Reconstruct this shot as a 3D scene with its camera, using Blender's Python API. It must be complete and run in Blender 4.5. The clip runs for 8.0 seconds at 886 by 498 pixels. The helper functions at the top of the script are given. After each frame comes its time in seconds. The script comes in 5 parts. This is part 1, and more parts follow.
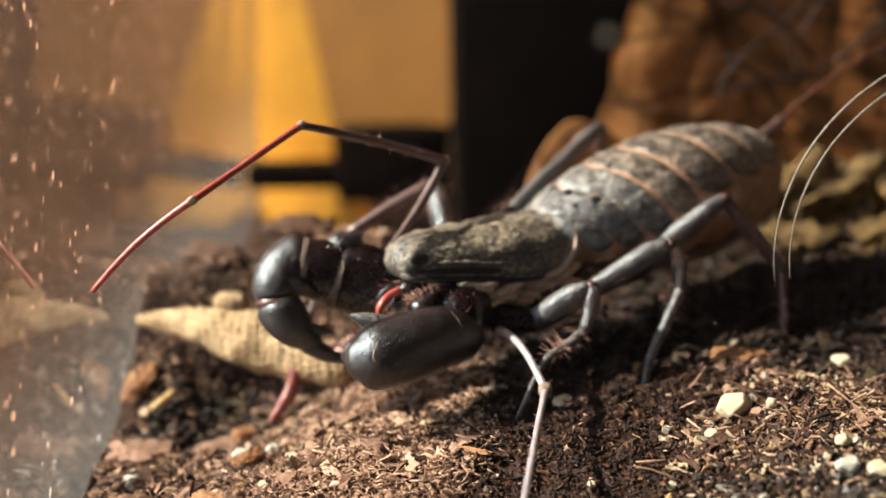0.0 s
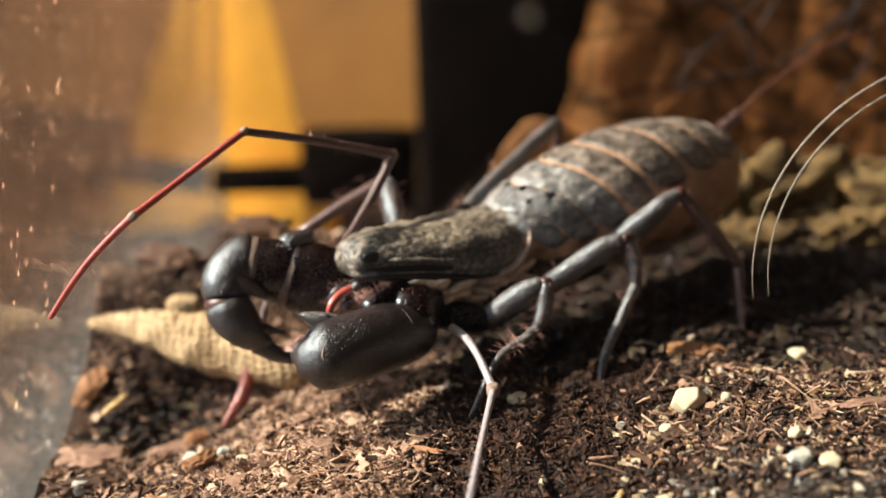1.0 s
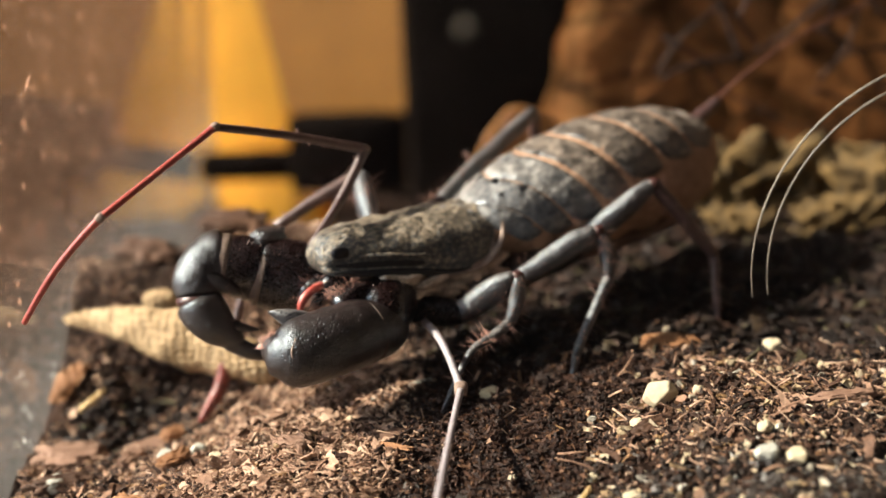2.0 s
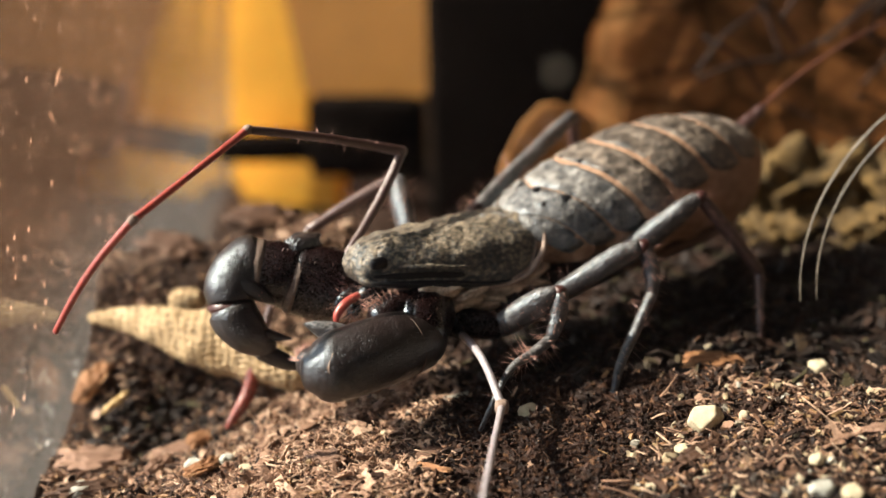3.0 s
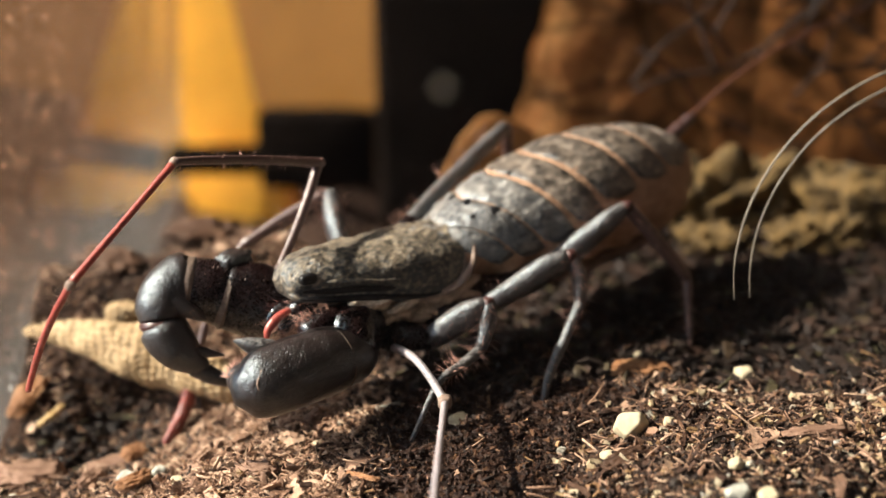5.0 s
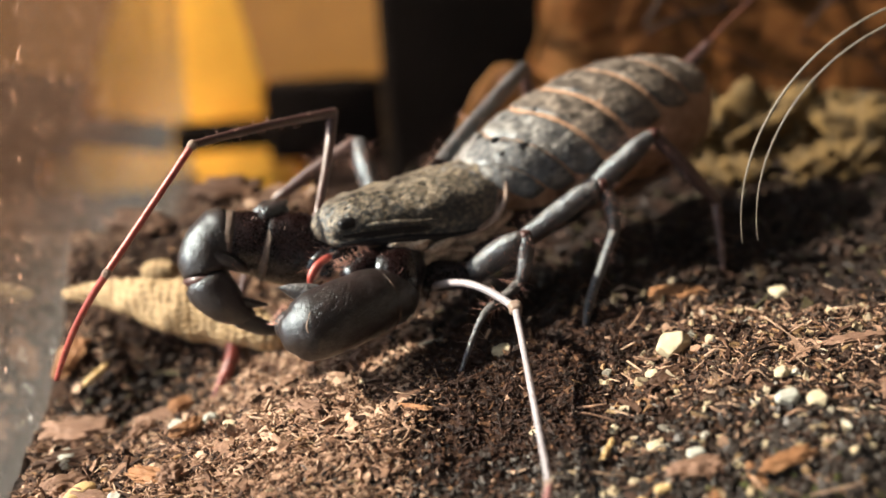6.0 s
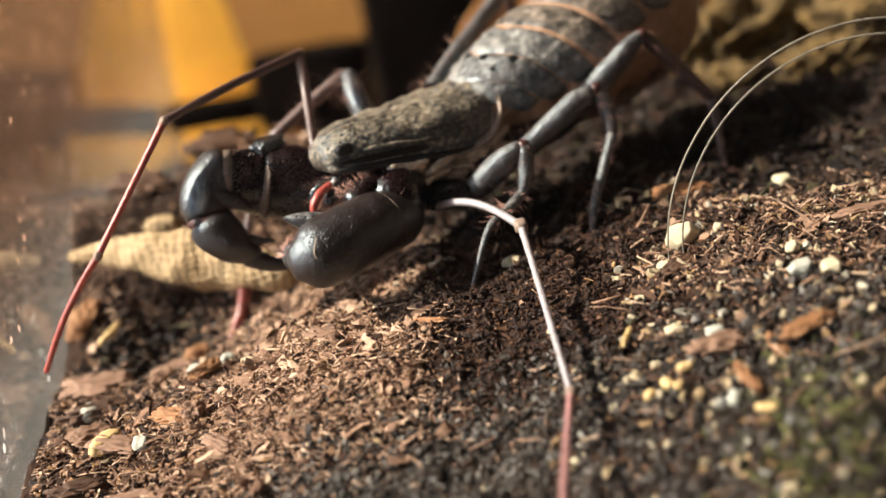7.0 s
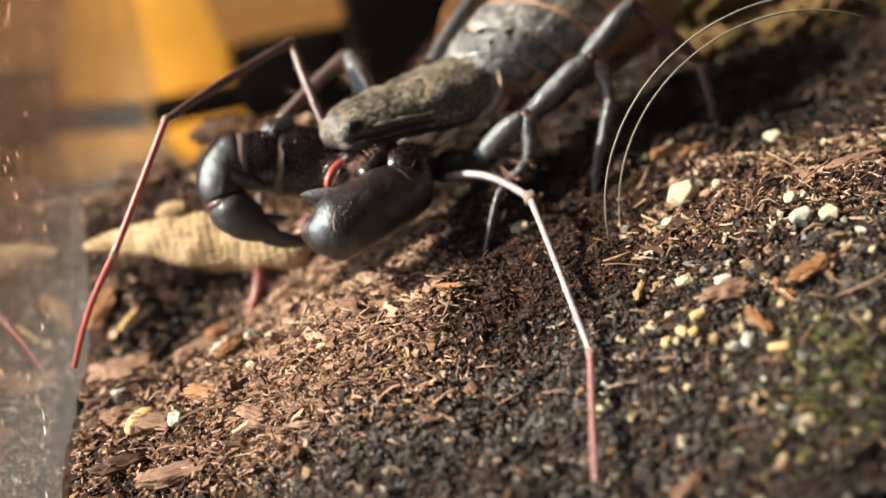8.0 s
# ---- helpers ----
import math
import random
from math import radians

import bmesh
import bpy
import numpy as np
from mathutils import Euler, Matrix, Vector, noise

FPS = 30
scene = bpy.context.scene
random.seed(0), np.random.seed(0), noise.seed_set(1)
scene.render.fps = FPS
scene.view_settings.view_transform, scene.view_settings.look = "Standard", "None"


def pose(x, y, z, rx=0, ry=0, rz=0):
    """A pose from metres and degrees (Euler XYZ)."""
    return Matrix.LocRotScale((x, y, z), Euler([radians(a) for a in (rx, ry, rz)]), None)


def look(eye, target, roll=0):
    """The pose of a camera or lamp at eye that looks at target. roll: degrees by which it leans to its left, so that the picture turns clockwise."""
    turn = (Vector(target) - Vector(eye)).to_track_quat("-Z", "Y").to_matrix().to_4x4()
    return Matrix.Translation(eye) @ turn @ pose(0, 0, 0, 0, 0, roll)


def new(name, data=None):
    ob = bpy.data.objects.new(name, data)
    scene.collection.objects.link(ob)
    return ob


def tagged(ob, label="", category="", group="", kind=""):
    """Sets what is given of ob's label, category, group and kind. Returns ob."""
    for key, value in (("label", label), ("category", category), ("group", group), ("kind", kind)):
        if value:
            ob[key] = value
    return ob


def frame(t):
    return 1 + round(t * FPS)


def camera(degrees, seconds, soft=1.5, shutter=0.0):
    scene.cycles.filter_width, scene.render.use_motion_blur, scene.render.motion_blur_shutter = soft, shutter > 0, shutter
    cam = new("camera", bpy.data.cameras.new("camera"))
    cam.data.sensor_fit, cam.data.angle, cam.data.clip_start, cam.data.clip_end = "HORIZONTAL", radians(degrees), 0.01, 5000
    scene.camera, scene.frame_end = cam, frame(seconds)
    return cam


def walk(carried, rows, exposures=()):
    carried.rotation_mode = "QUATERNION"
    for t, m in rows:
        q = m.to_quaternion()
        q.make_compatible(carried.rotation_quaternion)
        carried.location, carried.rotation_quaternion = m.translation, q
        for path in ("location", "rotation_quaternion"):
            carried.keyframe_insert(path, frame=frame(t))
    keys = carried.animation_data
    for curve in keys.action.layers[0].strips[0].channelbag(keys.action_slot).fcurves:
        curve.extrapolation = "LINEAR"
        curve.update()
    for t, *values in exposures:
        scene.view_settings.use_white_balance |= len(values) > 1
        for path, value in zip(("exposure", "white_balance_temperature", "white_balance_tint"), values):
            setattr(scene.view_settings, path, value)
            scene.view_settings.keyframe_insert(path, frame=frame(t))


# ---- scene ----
cam = camera(42.37, 8.0)
# seconds, eye in metres, (yaw, pitch, roll) in degrees
PATH = [
    (0, (0.005953, -0.000748, 0.049564), (2.601, -16.102, -1.308)),
    (0.5, (0.005501, 0.0006, 0.049321), (1.051, -16.397, -0.932)),
    (1, (0.008834, 0.000466, 0.048128), (1.573, -15.783, -1.751)),
    (1.2, (0.008143, 0.000579, 0.0488), (0.611, -16.235, -1.434)),
    (2.3, (0.013039, 0.002438, 0.049612), (2.191, -16.899, -2.51)),
    (2.5, (0.01064, 0.003733, 0.049663), (2.317, -16.68, -2.118)),
    (3, (0.008279, 0.005869, 0.052532), (1.95, -18.368, -0.979)),
    (3.5, (0.00682, 0.00622, 0.052464), (1.492, -19.985, -0.31)),
    (4, (0.008238, 0.005959, 0.052925), (1.039, -19.935, -0.236)),
    (4.2, (0.011666, 0.004937, 0.054615), (0.739, -19.33, -0.157)),
    (5.3, (0.011841, 0.004428, 0.052135), (-0.266, -17.806, -1.266)),
    (5.5, (0.011118, 0.004112, 0.051633), (-0.288, -18.108, -1.917)),
    (6, (0.007513, 0.001686, 0.048958), (-0.083, -18.669, -3.856)),
    (6.5, (0.007074, 0.000344, 0.046485), (0.509, -18.933, -6.911)),
    (7, (0.006635, -0.000173, 0.042603), (0.168, -19.474, -9.596)),
    (7.5, (0.004899, -0.002057, 0.043049), (-0.161, -20.01, -11.323)),
    (8, (0.002141, -0.004541, 0.043277), (-1.221, -20.457, -12.023)),
]
walk(cam, [(t, pose(*eye, 90 + pitch, 0, yaw) @ pose(0, 0, 0, 0, 0, roll)) for t, eye, (yaw, pitch, roll) in PATH])
cam.data.dof.use_dof = True
cam.data.dof.focus_distance = 0.107
cam.data.dof.aperture_fstop = 15.0

# ---- light ----
world = bpy.data.worlds.new("world")
scene.world = world
world.use_nodes = True
wn = world.node_tree
sky = wn.nodes.new("ShaderNodeTexSky")
sky.sky_type, sky.sun_disc = "NISHITA", False
sky.sun_elevation, sky.sun_rotation = radians(39), radians(-94)
wn.nodes["Background"].inputs[1].default_value = 0.06
wn.links.new(sky.outputs[0], wn.nodes["Background"].inputs[0])

SUN_FROM = Vector((-0.77, -0.06, 0.63)).normalized()
sun = new("sun", bpy.data.lights.new("sun", "SUN"))
sun.data.energy, sun.data.angle, sun.data.color = 5.0, radians(0.6), (1.0, 0.895, 0.74)
sun.matrix_world = look(SUN_FROM * 2, (0, 0, 0))

window_light = new("window_light", bpy.data.lights.new("window_light", "AREA"))
window_light.data.shape, window_light.data.size, window_light.data.size_y = "RECTANGLE", 1.6, 1.3
window_light.data.energy, window_light.data.color = 5.5, (0.74, 0.87, 1.0)
ROOM = pose(0, 0.1, 0, 0, 0, 15)
window_light.matrix_world = ROOM @ look((-0.985, 0.10, 0.70), (0.0, 0.10, 0.70))
scene.view_settings.exposure = 1.28

# ---- materials ----
MM = 0.001


def shader(name, color=(0.5, 0.5, 0.5), rough=0.6, metal=0.0, spec=0.5):
    m = bpy.data.materials.new(name)
    m.use_nodes = True
    b = m.node_tree.nodes["Principled BSDF"]
    b.inputs["Base Color"].default_value = (*color, 1)
    b.inputs["Roughness"].default_value = rough
    b.inputs["Metallic"].default_value = metal
    b.inputs["Specular IOR Level"].default_value = spec
    return m, m.node_tree, b


def coords(nt, scale=(1, 1, 1)):
    tc = nt.nodes.new("ShaderNodeTexCoord")
    mp = nt.nodes.new("ShaderNodeMapping")
    mp.inputs["Scale"].default_value = scale
    nt.links.new(tc.outputs["Object"], mp.inputs[0])
    return mp.outputs[0]


def noise_tex(nt, vec, scale, detail=4.0, rough=0.6, distort=0.0):
    n = nt.nodes.new("ShaderNodeTexNoise")
    n.inputs["Scale"].default_value, n.inputs["Detail"].default_value = scale, detail
    n.inputs["Roughness"].default_value, n.inputs["Distortion"].default_value = rough, distort
    nt.links.new(vec, n.inputs["Vector"])
    return n.outputs["Fac"]


def voronoi(nt, vec, scale, feature="F1", rnd=1.0):
    n = nt.nodes.new("ShaderNodeTexVoronoi")
    n.feature = feature
    n.inputs["Scale"].default_value, n.inputs["Randomness"].default_value = scale, rnd
    nt.links.new(vec, n.inputs["Vector"])
    return n.outputs["Distance"]


def ramp(nt, fac, stops):
    r = nt.nodes.new("ShaderNodeValToRGB")
    e = r.color_ramp.elements
    while len(e) < len(stops):
        e.new(0.5)
    for el, (p, c) in zip(e, stops):
        el.position, el.color = p, ((*c, 1) if len(c) == 3 else c)
    nt.links.new(fac, r.inputs[0])
    return r.outputs[0]


def grey(v):
    return (v, v, v)


def bump(nt, b, height, strength, dist, link=True):
    n = nt.nodes.new("ShaderNodeBump")
    n.inputs["Strength"].default_value, n.inputs["Distance"].default_value = strength, dist
    nt.links.new(height, n.inputs["Height"])
    if link:
        nt.links.new(n.outputs[0], b.inputs["Normal"])
    return n


def mix_color(nt, fac, a, b, blend="MIX"):
    n = nt.nodes.new("ShaderNodeMix")
    n.data_type, n.blend_type = "RGBA", blend
    for sock, val in ((n.inputs[0], fac), (n.inputs[6], a), (n.inputs[7], b)):
        if isinstance(val, (int, float)):
            sock.default_value = val
        elif isinstance(val, tuple):
            sock.default_value = (*val, 1)
        else:
            nt.links.new(val, sock)
    return n.outputs[2]


def island_random(nt):
    return nt.nodes.new("ShaderNodeNewGeometry").outputs["Random Per Island"]


def mat_soil():
    m, nt, b = shader("soil", rough=0.9, spec=0.2)
    v = coords(nt)
    n1, n2 = noise_tex(nt, v, 90, 6), noise_tex(nt, v, 900, 5)
    c = ramp(nt, n2, [(0.3, (0.011, 0.0055, 0.0035)), (0.55, (0.040, 0.019, 0.010)), (0.75, (0.085, 0.045, 0.024))])
    c2 = ramp(nt, n1, [(0.35, (0.45, 0.45, 0.5)), (0.65, (1, 0.95, 0.9))])
    nt.links.new(mix_color(nt, 1.0, c, c2, "MULTIPLY"), b.inputs["Base Color"])
    bump(nt, b, n2, 0.9, 0.0008)
    return m


def mat_bits(name, stops, rough=0.75):
    """Loose bits whose colour goes from piece to piece."""
    m, nt, b = shader(name, rough=rough, spec=0.3)
    c = ramp(nt, island_random(nt), stops)
    v = coords(nt)
    n = noise_tex(nt, v, 1500, 3)
    nt.links.new(mix_color(nt, 1.0, c, ramp(nt, n, [(0.3, grey(0.55)), (0.7, grey(1.1))]), "MULTIPLY"), b.inputs["Base Color"])
    bump(nt, b, n, 0.5, 0.0002)
    return m


def mat_grain(name, lo, mid, hi, scale=400, stretch=(0.15, 1, 1), rough=0.7, depth=0.0003):
    """Fibrous wood or bark, its grain along x."""
    m, nt, b = shader(name, rough=rough, spec=0.3)
    v, w = coords(nt, stretch), coords(nt)
    n = noise_tex(nt, v, scale, 6, 0.65, 0.4)
    big = noise_tex(nt, w, scale * 0.2, 4)
    c = ramp(nt, n, [(0.28, lo), (0.5, mid), (0.72, hi)])
    nt.links.new(mix_color(nt, 1.0, c, ramp(nt, big, [(0.3, grey(0.6)), (0.65, grey(1.0))]), "MULTIPLY"), b.inputs["Base Color"])
    bump(nt, b, n, 0.8, depth)
    return m


def mat_root_wood():
    """Pale dry root, scored along and across."""
    m, nt, b = shader("pale_root_wood", rough=0.7, spec=0.25)
    v = coords(nt)
    n, f = noise_tex(nt, v, 260, 5), noise_tex(nt, v, 1400, 4)
    wv = nt.nodes.new("ShaderNodeTexWave")
    wv.inputs["Scale"].default_value, wv.inputs["Distortion"].default_value = 300, 7.0
    wv.inputs["Detail"].default_value, wv.inputs["Detail Scale"].default_value = 3, 1.5
    nt.links.new(v, wv.inputs["Vector"])
    wz = nt.nodes.new("ShaderNodeTexWave")
    wz.bands_direction = "Z"
    wz.inputs["Scale"].default_value, wz.inputs["Distortion"].default_value = 430, 9.0
    wz.inputs["Detail"].default_value = 3
    nt.links.new(v, wz.inputs["Vector"])
    lines = mix_color(nt, 0.5, wv.outputs["Color"], wz.outputs["Color"])
    c = ramp(nt, n, [(0.3, (0.25, 0.165, 0.080)), (0.5, (0.42, 0.30, 0.165)), (0.7, (0.55, 0.42, 0.25))])
    c = mix_color(nt, 0.8, c, ramp(nt, lines, [(0.12, grey(0.35)), (0.42, grey(1.0))]), "MULTIPLY")
    nt.links.new(c, b.inputs["Base Color"])
    h = mix_color(nt, 0.35, lines, f)
    bump(nt, b, h, 0.7, 0.0004)
    return m


def settled(nt, amount):
    """Plus where a face looks up, minus where it stands upright: dust lies on top."""
    sep = nt.nodes.new("ShaderNodeSeparateXYZ")
    nt.links.new(nt.nodes.new("ShaderNodeNewGeometry").outputs["Normal"], sep.inputs[0])
    mul = nt.nodes.new("ShaderNodeMath")
    mul.operation = "MULTIPLY_ADD"
    mul.inputs[1].default_value, mul.inputs[2].default_value = amount, -0.55 * amount
    nt.links.new(sep.outputs[2], mul.inputs[0])
    return mul.outputs[0]


def mat_chitin(name, base, dust, dusty, rough=0.32, pits=700.0, pit_depth=0.00025, grain=500.0, top=0.0, blend=0.16, along=1.0, spec=1.0, waves=0.35, sheen=0.0, tooth=0.00012):
    """Horny shell: dark, satin, pitted, with dry dust in patches (dusty: where they begin, 0 to 1; top: how much it keeps to upward faces)."""
    m, nt, b = shader(name, rough=rough, spec=spec)
    b.inputs["Specular Tint"].default_value = (0.74, 0.90, 1.0, 1)
    b.inputs["IOR"].default_value = 1.52
    b.inputs["Sheen Weight"].default_value, b.inputs["Sheen Roughness"].default_value = sheen, 0.35
    b.inputs["Sheen Tint"].default_value = (0.80, 0.92, 1.0, 1)
    v, vl = coords(nt), coords(nt, (along, 1, 1))
    big, fine = noise_tex(nt, vl, grain * 0.45, 6, 0.7, 0.5), noise_tex(nt, vl, grain * 3, 5, 0.75)
    spots = mix_color(nt, 0.55, big, fine)
    where = nt.nodes.new("ShaderNodeMath")
    nt.links.new(spots, where.inputs[0])
    nt.links.new(settled(nt, top), where.inputs[1])
    mask = ramp(nt, where.outputs[0], [(dusty, grey(0)), (min(1.0, dusty + blend), grey(1))])
    vo = voronoi(nt, v, pits)
    pit = ramp(nt, vo, [(0.12, grey(0)), (0.34, grey(1))])
    tone = mix_color(nt, 1.0, base, ramp(nt, fine, [(0.3, grey(0.45)), (0.7, grey(1.5))]), "MULTIPLY")
    dusts = mix_color(nt, 1.0, dust, ramp(nt, fine, [(0.32, (0.40, 0.36, 0.32)), (0.68, (1.25, 1.25, 1.25))]), "MULTIPLY")
    c = mix_color(nt, mask, tone, dusts)
    c = mix_color(nt, 0.75, c, ramp(nt, pit, [(0, grey(0.25)), (1, grey(1))]), "MULTIPLY")
    nt.links.new(c, b.inputs["Base Color"])
    worn = ramp(nt, fine, [(0.3, grey(rough * 0.8)), (0.7, grey(rough * 1.25))])
    nt.links.new(mix_color(nt, mask, worn, grey(0.7)), b.inputs["Roughness"])
    n0 = bump(nt, b, noise_tex(nt, v, 650, 3, 0.55), waves, 0.0006, False)
    n1 = bump(nt, b, pit, 0.6, pit_depth, False)
    n2 = bump(nt, b, fine, 0.45, tooth)
    nt.links.new(n0.outputs[0], n1.inputs["Normal"])
    nt.links.new(n1.outputs[0], n2.inputs["Normal"])
    return m


def mat_membrane():
    m, nt, b = shader("tan_membrane", rough=0.55, spec=0.4)
    v = coords(nt)
    n = noise_tex(nt, v, 1100, 6, 0.7)
    nt.links.new(ramp(nt, n, [(0.3, (0.22, 0.12, 0.07)), (0.55, (0.42, 0.26, 0.165)), (0.75, (0.55, 0.38, 0.26))]), b.inputs["Base Color"])
    bump(nt, b, n, 0.5, 0.0004)
    return m


def mat_simple(name, color, rough, scale, spread=0.35, depth=0.0003, spec=0.4):
    m, nt, b = shader(name, color, rough, spec=spec)
    v = coords(nt)
    n = noise_tex(nt, v, scale, 5)
    nt.links.new(mix_color(nt, 1.0, color, ramp(nt, n, [(0.3, grey(1 - spread)), (0.7, grey(1 + spread))]), "MULTIPLY"), b.inputs["Base Color"])
    bump(nt, b, n, 0.4, depth)
    return m


def mat_pane(name, dust, speck, haze=(0.75, 0.62, 0.5), speck_size=420.0, ior=1.5, low=0.0):
    """Window-like glass: clear, mirroring at a slant, with a film of dust and dried specks."""
    m = bpy.data.materials.new(name)
    m.use_nodes = True
    nt = m.node_tree
    nt.nodes.remove(nt.nodes["Principled BSDF"])
    out = nt.nodes["Material Output"]
    v = coords(nt)
    clear, gloss = nt.nodes.new("ShaderNodeBsdfTransparent"), nt.nodes.new("ShaderNodeBsdfGlossy")
    gloss.inputs["Roughness"].default_value = 0.02
    fr = nt.nodes.new("ShaderNodeFresnel")
    fr.inputs["IOR"].default_value = ior
    glass = nt.nodes.new("ShaderNodeMixShader")
    for a, c in ((fr.outputs[0], 0), (clear.outputs[0], 1), (gloss.outputs[0], 2)):
        nt.links.new(a, glass.inputs[c])
    dif, trn = nt.nodes.new("ShaderNodeBsdfDiffuse"), nt.nodes.new("ShaderNodeBsdfTranslucent")
    for s in (dif, trn):
        s.inputs["Color"].default_value = (*haze, 1)
    film = nt.nodes.new("ShaderNodeMixShader")
    film.inputs[0].default_value = 0.6
    nt.links.new(dif.outputs[0], film.inputs[1])
    nt.links.new(trn.outputs[0], film.inputs[2])
    cloud = ramp(nt, noise_tex(nt, v, 35, 5, 0.6, 0.8), [(0.3, grey(dust * 0.25)), (0.75, grey(dust))])
    vv = coords(nt, (1, 1, 0.8))
    vo = voronoi(nt, vv, speck_size)
    pick = noise_tex(nt, v, 160, 3)
    sp = ramp(nt, vo, [(0.14, grey(1)), (0.24, grey(0))])
    gate = ramp(nt, pick, [(0.51, grey(0)), (0.64, grey(speck))])
    specks = mix_color(nt, 1.0, sp, gate, "MULTIPLY")
    amount = mix_color(nt, 1.0, cloud, specks, "ADD")
    if low:
        # film grows denser and greyer towards the bottom, with a ragged edge
        sep, rise, ragged = nt.nodes.new("ShaderNodeSeparateXYZ"), nt.nodes.new("ShaderNodeMath"), nt.nodes.new("ShaderNodeMath")
        nt.links.new(v, sep.inputs[0])
        rise.operation = ragged.operation = "MULTIPLY_ADD"
        nt.links.new(sep.outputs[2], rise.inputs[0])
        rise.inputs[1].default_value, rise.inputs[2].default_value = -70.0, 0.25
        nt.links.new(noise_tex(nt, v, 120, 5, 0.65, 0.5), ragged.inputs[0])
        ragged.inputs[1].default_value = 0.9
        nt.links.new(rise.outputs[0], ragged.inputs[2])
        low_mask = ramp(nt, ragged.outputs[0], [(0.45, grey(0)), (1.0, grey(1))])
        amount = mix_color(nt, 1.0, amount, mix_color(nt, 1.0, low_mask, grey(low), "MULTIPLY"), "ADD")
        tone = mix_color(nt, low_mask, haze, (0.60, 0.58, 0.54))
        nt.links.new(tone, dif.inputs["Color"])
        nt.links.new(tone, trn.inputs["Color"])
    mixd = nt.nodes.new("ShaderNodeMixShader")
    nt.links.new(amount, mixd.inputs[0])
    nt.links.new(glass.outputs[0], mixd.inputs[1])
    nt.links.new(film.outputs[0], mixd.inputs[2])
    nt.links.new(mixd.outputs[0], out.inputs["Surface"])
    return m


def mat_glow_through(name, color, share, rough=0.4):
    """Plastic or thin board that lets part of the light through."""
    m, nt, b = shader(name, color, rough)
    v = coords(nt)
    n = noise_tex(nt, v, 45, 5)
    c = mix_color(nt, 1.0, color, ramp(nt, n, [(0.3, grey(0.8)), (0.7, grey(1.15))]), "MULTIPLY")
    nt.links.new(c, b.inputs["Base Color"])
    tr = nt.nodes.new("ShaderNodeBsdfTranslucent")
    nt.links.new(c, tr.inputs["Color"])
    mx = nt.nodes.new("ShaderNodeMixShader")
    mx.inputs[0].default_value = share
    nt.links.new(b.outputs[0], mx.inputs[1])
    nt.links.new(tr.outputs[0], mx.inputs[2])
    nt.links.new(mx.outputs[0], nt.nodes["Material Output"].inputs["Surface"])
    return m


def mat_leaf():
    """Thin dry leaf with dark branching veins, plant shadows painted among them, that lets some light through."""
    m, nt, b = shader("veined_leaf", rough=0.7, spec=0.2)
    v = coords(nt, (1, 1, 0.45))
    big = noise_tex(nt, v, 60, 5, 0.6, 0.6)
    c = ramp(nt, big, [(0.3, (0.23, 0.098, 0.034)), (0.55, (0.50, 0.24, 0.088)), (0.75, (0.66, 0.41, 0.17))])
    streak = nt.nodes.new("ShaderNodeTexWave")
    streak.bands_direction = "DIAGONAL"
    streak.inputs["Scale"].default_value, streak.inputs["Distortion"].default_value = 55, 9.0
    streak.inputs["Detail"].default_value, streak.inputs["Detail Scale"].default_value = 3, 0.8
    nt.links.new(coords(nt, (0.6, 0.2, 1)), streak.inputs["Vector"])
    c = mix_color(nt, 0.55, c, ramp(nt, streak.outputs["Color"], [(0.04, grey(0.12)), (0.30, grey(1))]), "MULTIPLY")
    for scale, lo, hi, amount in ((75, 0.012, 0.06, 0.6), (300, 0.02, 0.08, 0.35)):
        line = ramp(nt, voronoi(nt, coords(nt, (0.5, 1, 1.1)), scale, "DISTANCE_TO_EDGE"), [(lo, grey(0.08)), (hi, grey(1))])
        c = mix_color(nt, amount, c, line, "MULTIPLY")
    nt.links.new(c, b.inputs["Base Color"])
    tr = nt.nodes.new("ShaderNodeBsdfTranslucent")
    nt.links.new(c, tr.inputs["Color"])
    mx = nt.nodes.new("ShaderNodeMixShader")
    mx.inputs[0].default_value = 0.5
    nt.links.new(b.outputs[0], mx.inputs[1])
    nt.links.new(tr.outputs[0], mx.inputs[2])
    nt.links.new(mx.outputs[0], nt.nodes["Material Output"].inputs["Surface"])
    return m


SOIL = mat_soil()
FIBRE = mat_bits("coco_fibre", [(0.0, (0.12, 0.064, 0.040)), (0.4, (0.27, 0.155, 0.098)), (0.75, (0.43, 0.272, 0.182)), (1.0, (0.60, 0.43, 0.30))])
HUMUS = mat_bits("dark_humus", [(0.0, (0.017, 0.010, 0.008)), (0.5, (0.046, 0.028, 0.019)), (1.0, (0.11, 0.073, 0.050))])
BARKBITS = mat_bits("bark_bits", [(0.0, (0.022, 0.011, 0.007)), (0.6, (0.065, 0.031, 0.018)), (0.85, (0.15, 0.075, 0.038)), (1.0, (0.36, 0.21, 0.10))])
# reddish dark humus; its colour also carries the shade of the body
SHADE_HUMUS = mat_bits("shade_humus", [(0.0, (0.011, 0.005, 0.003)), (0.6, (0.032, 0.013, 0.007)), (0.9, (0.066, 0.028, 0.014)), (1.0, (0.15, 0.075, 0.035))], 0.7)
GREYISH = mat_bits("grey_humus", [(0.0, (0.025, 0.021, 0.018)), (0.6, (0.085, 0.076, 0.068)), (1.0, (0.24, 0.22, 0.20))])
GOLD = mat_bits("pale_bits", [(0.0, (0.22, 0.13, 0.06)), (0.4, (0.34, 0.23, 0.12)), (0.75, (0.42, 0.33, 0.21)), (1.0, (0.36, 0.35, 0.31))], 0.6)
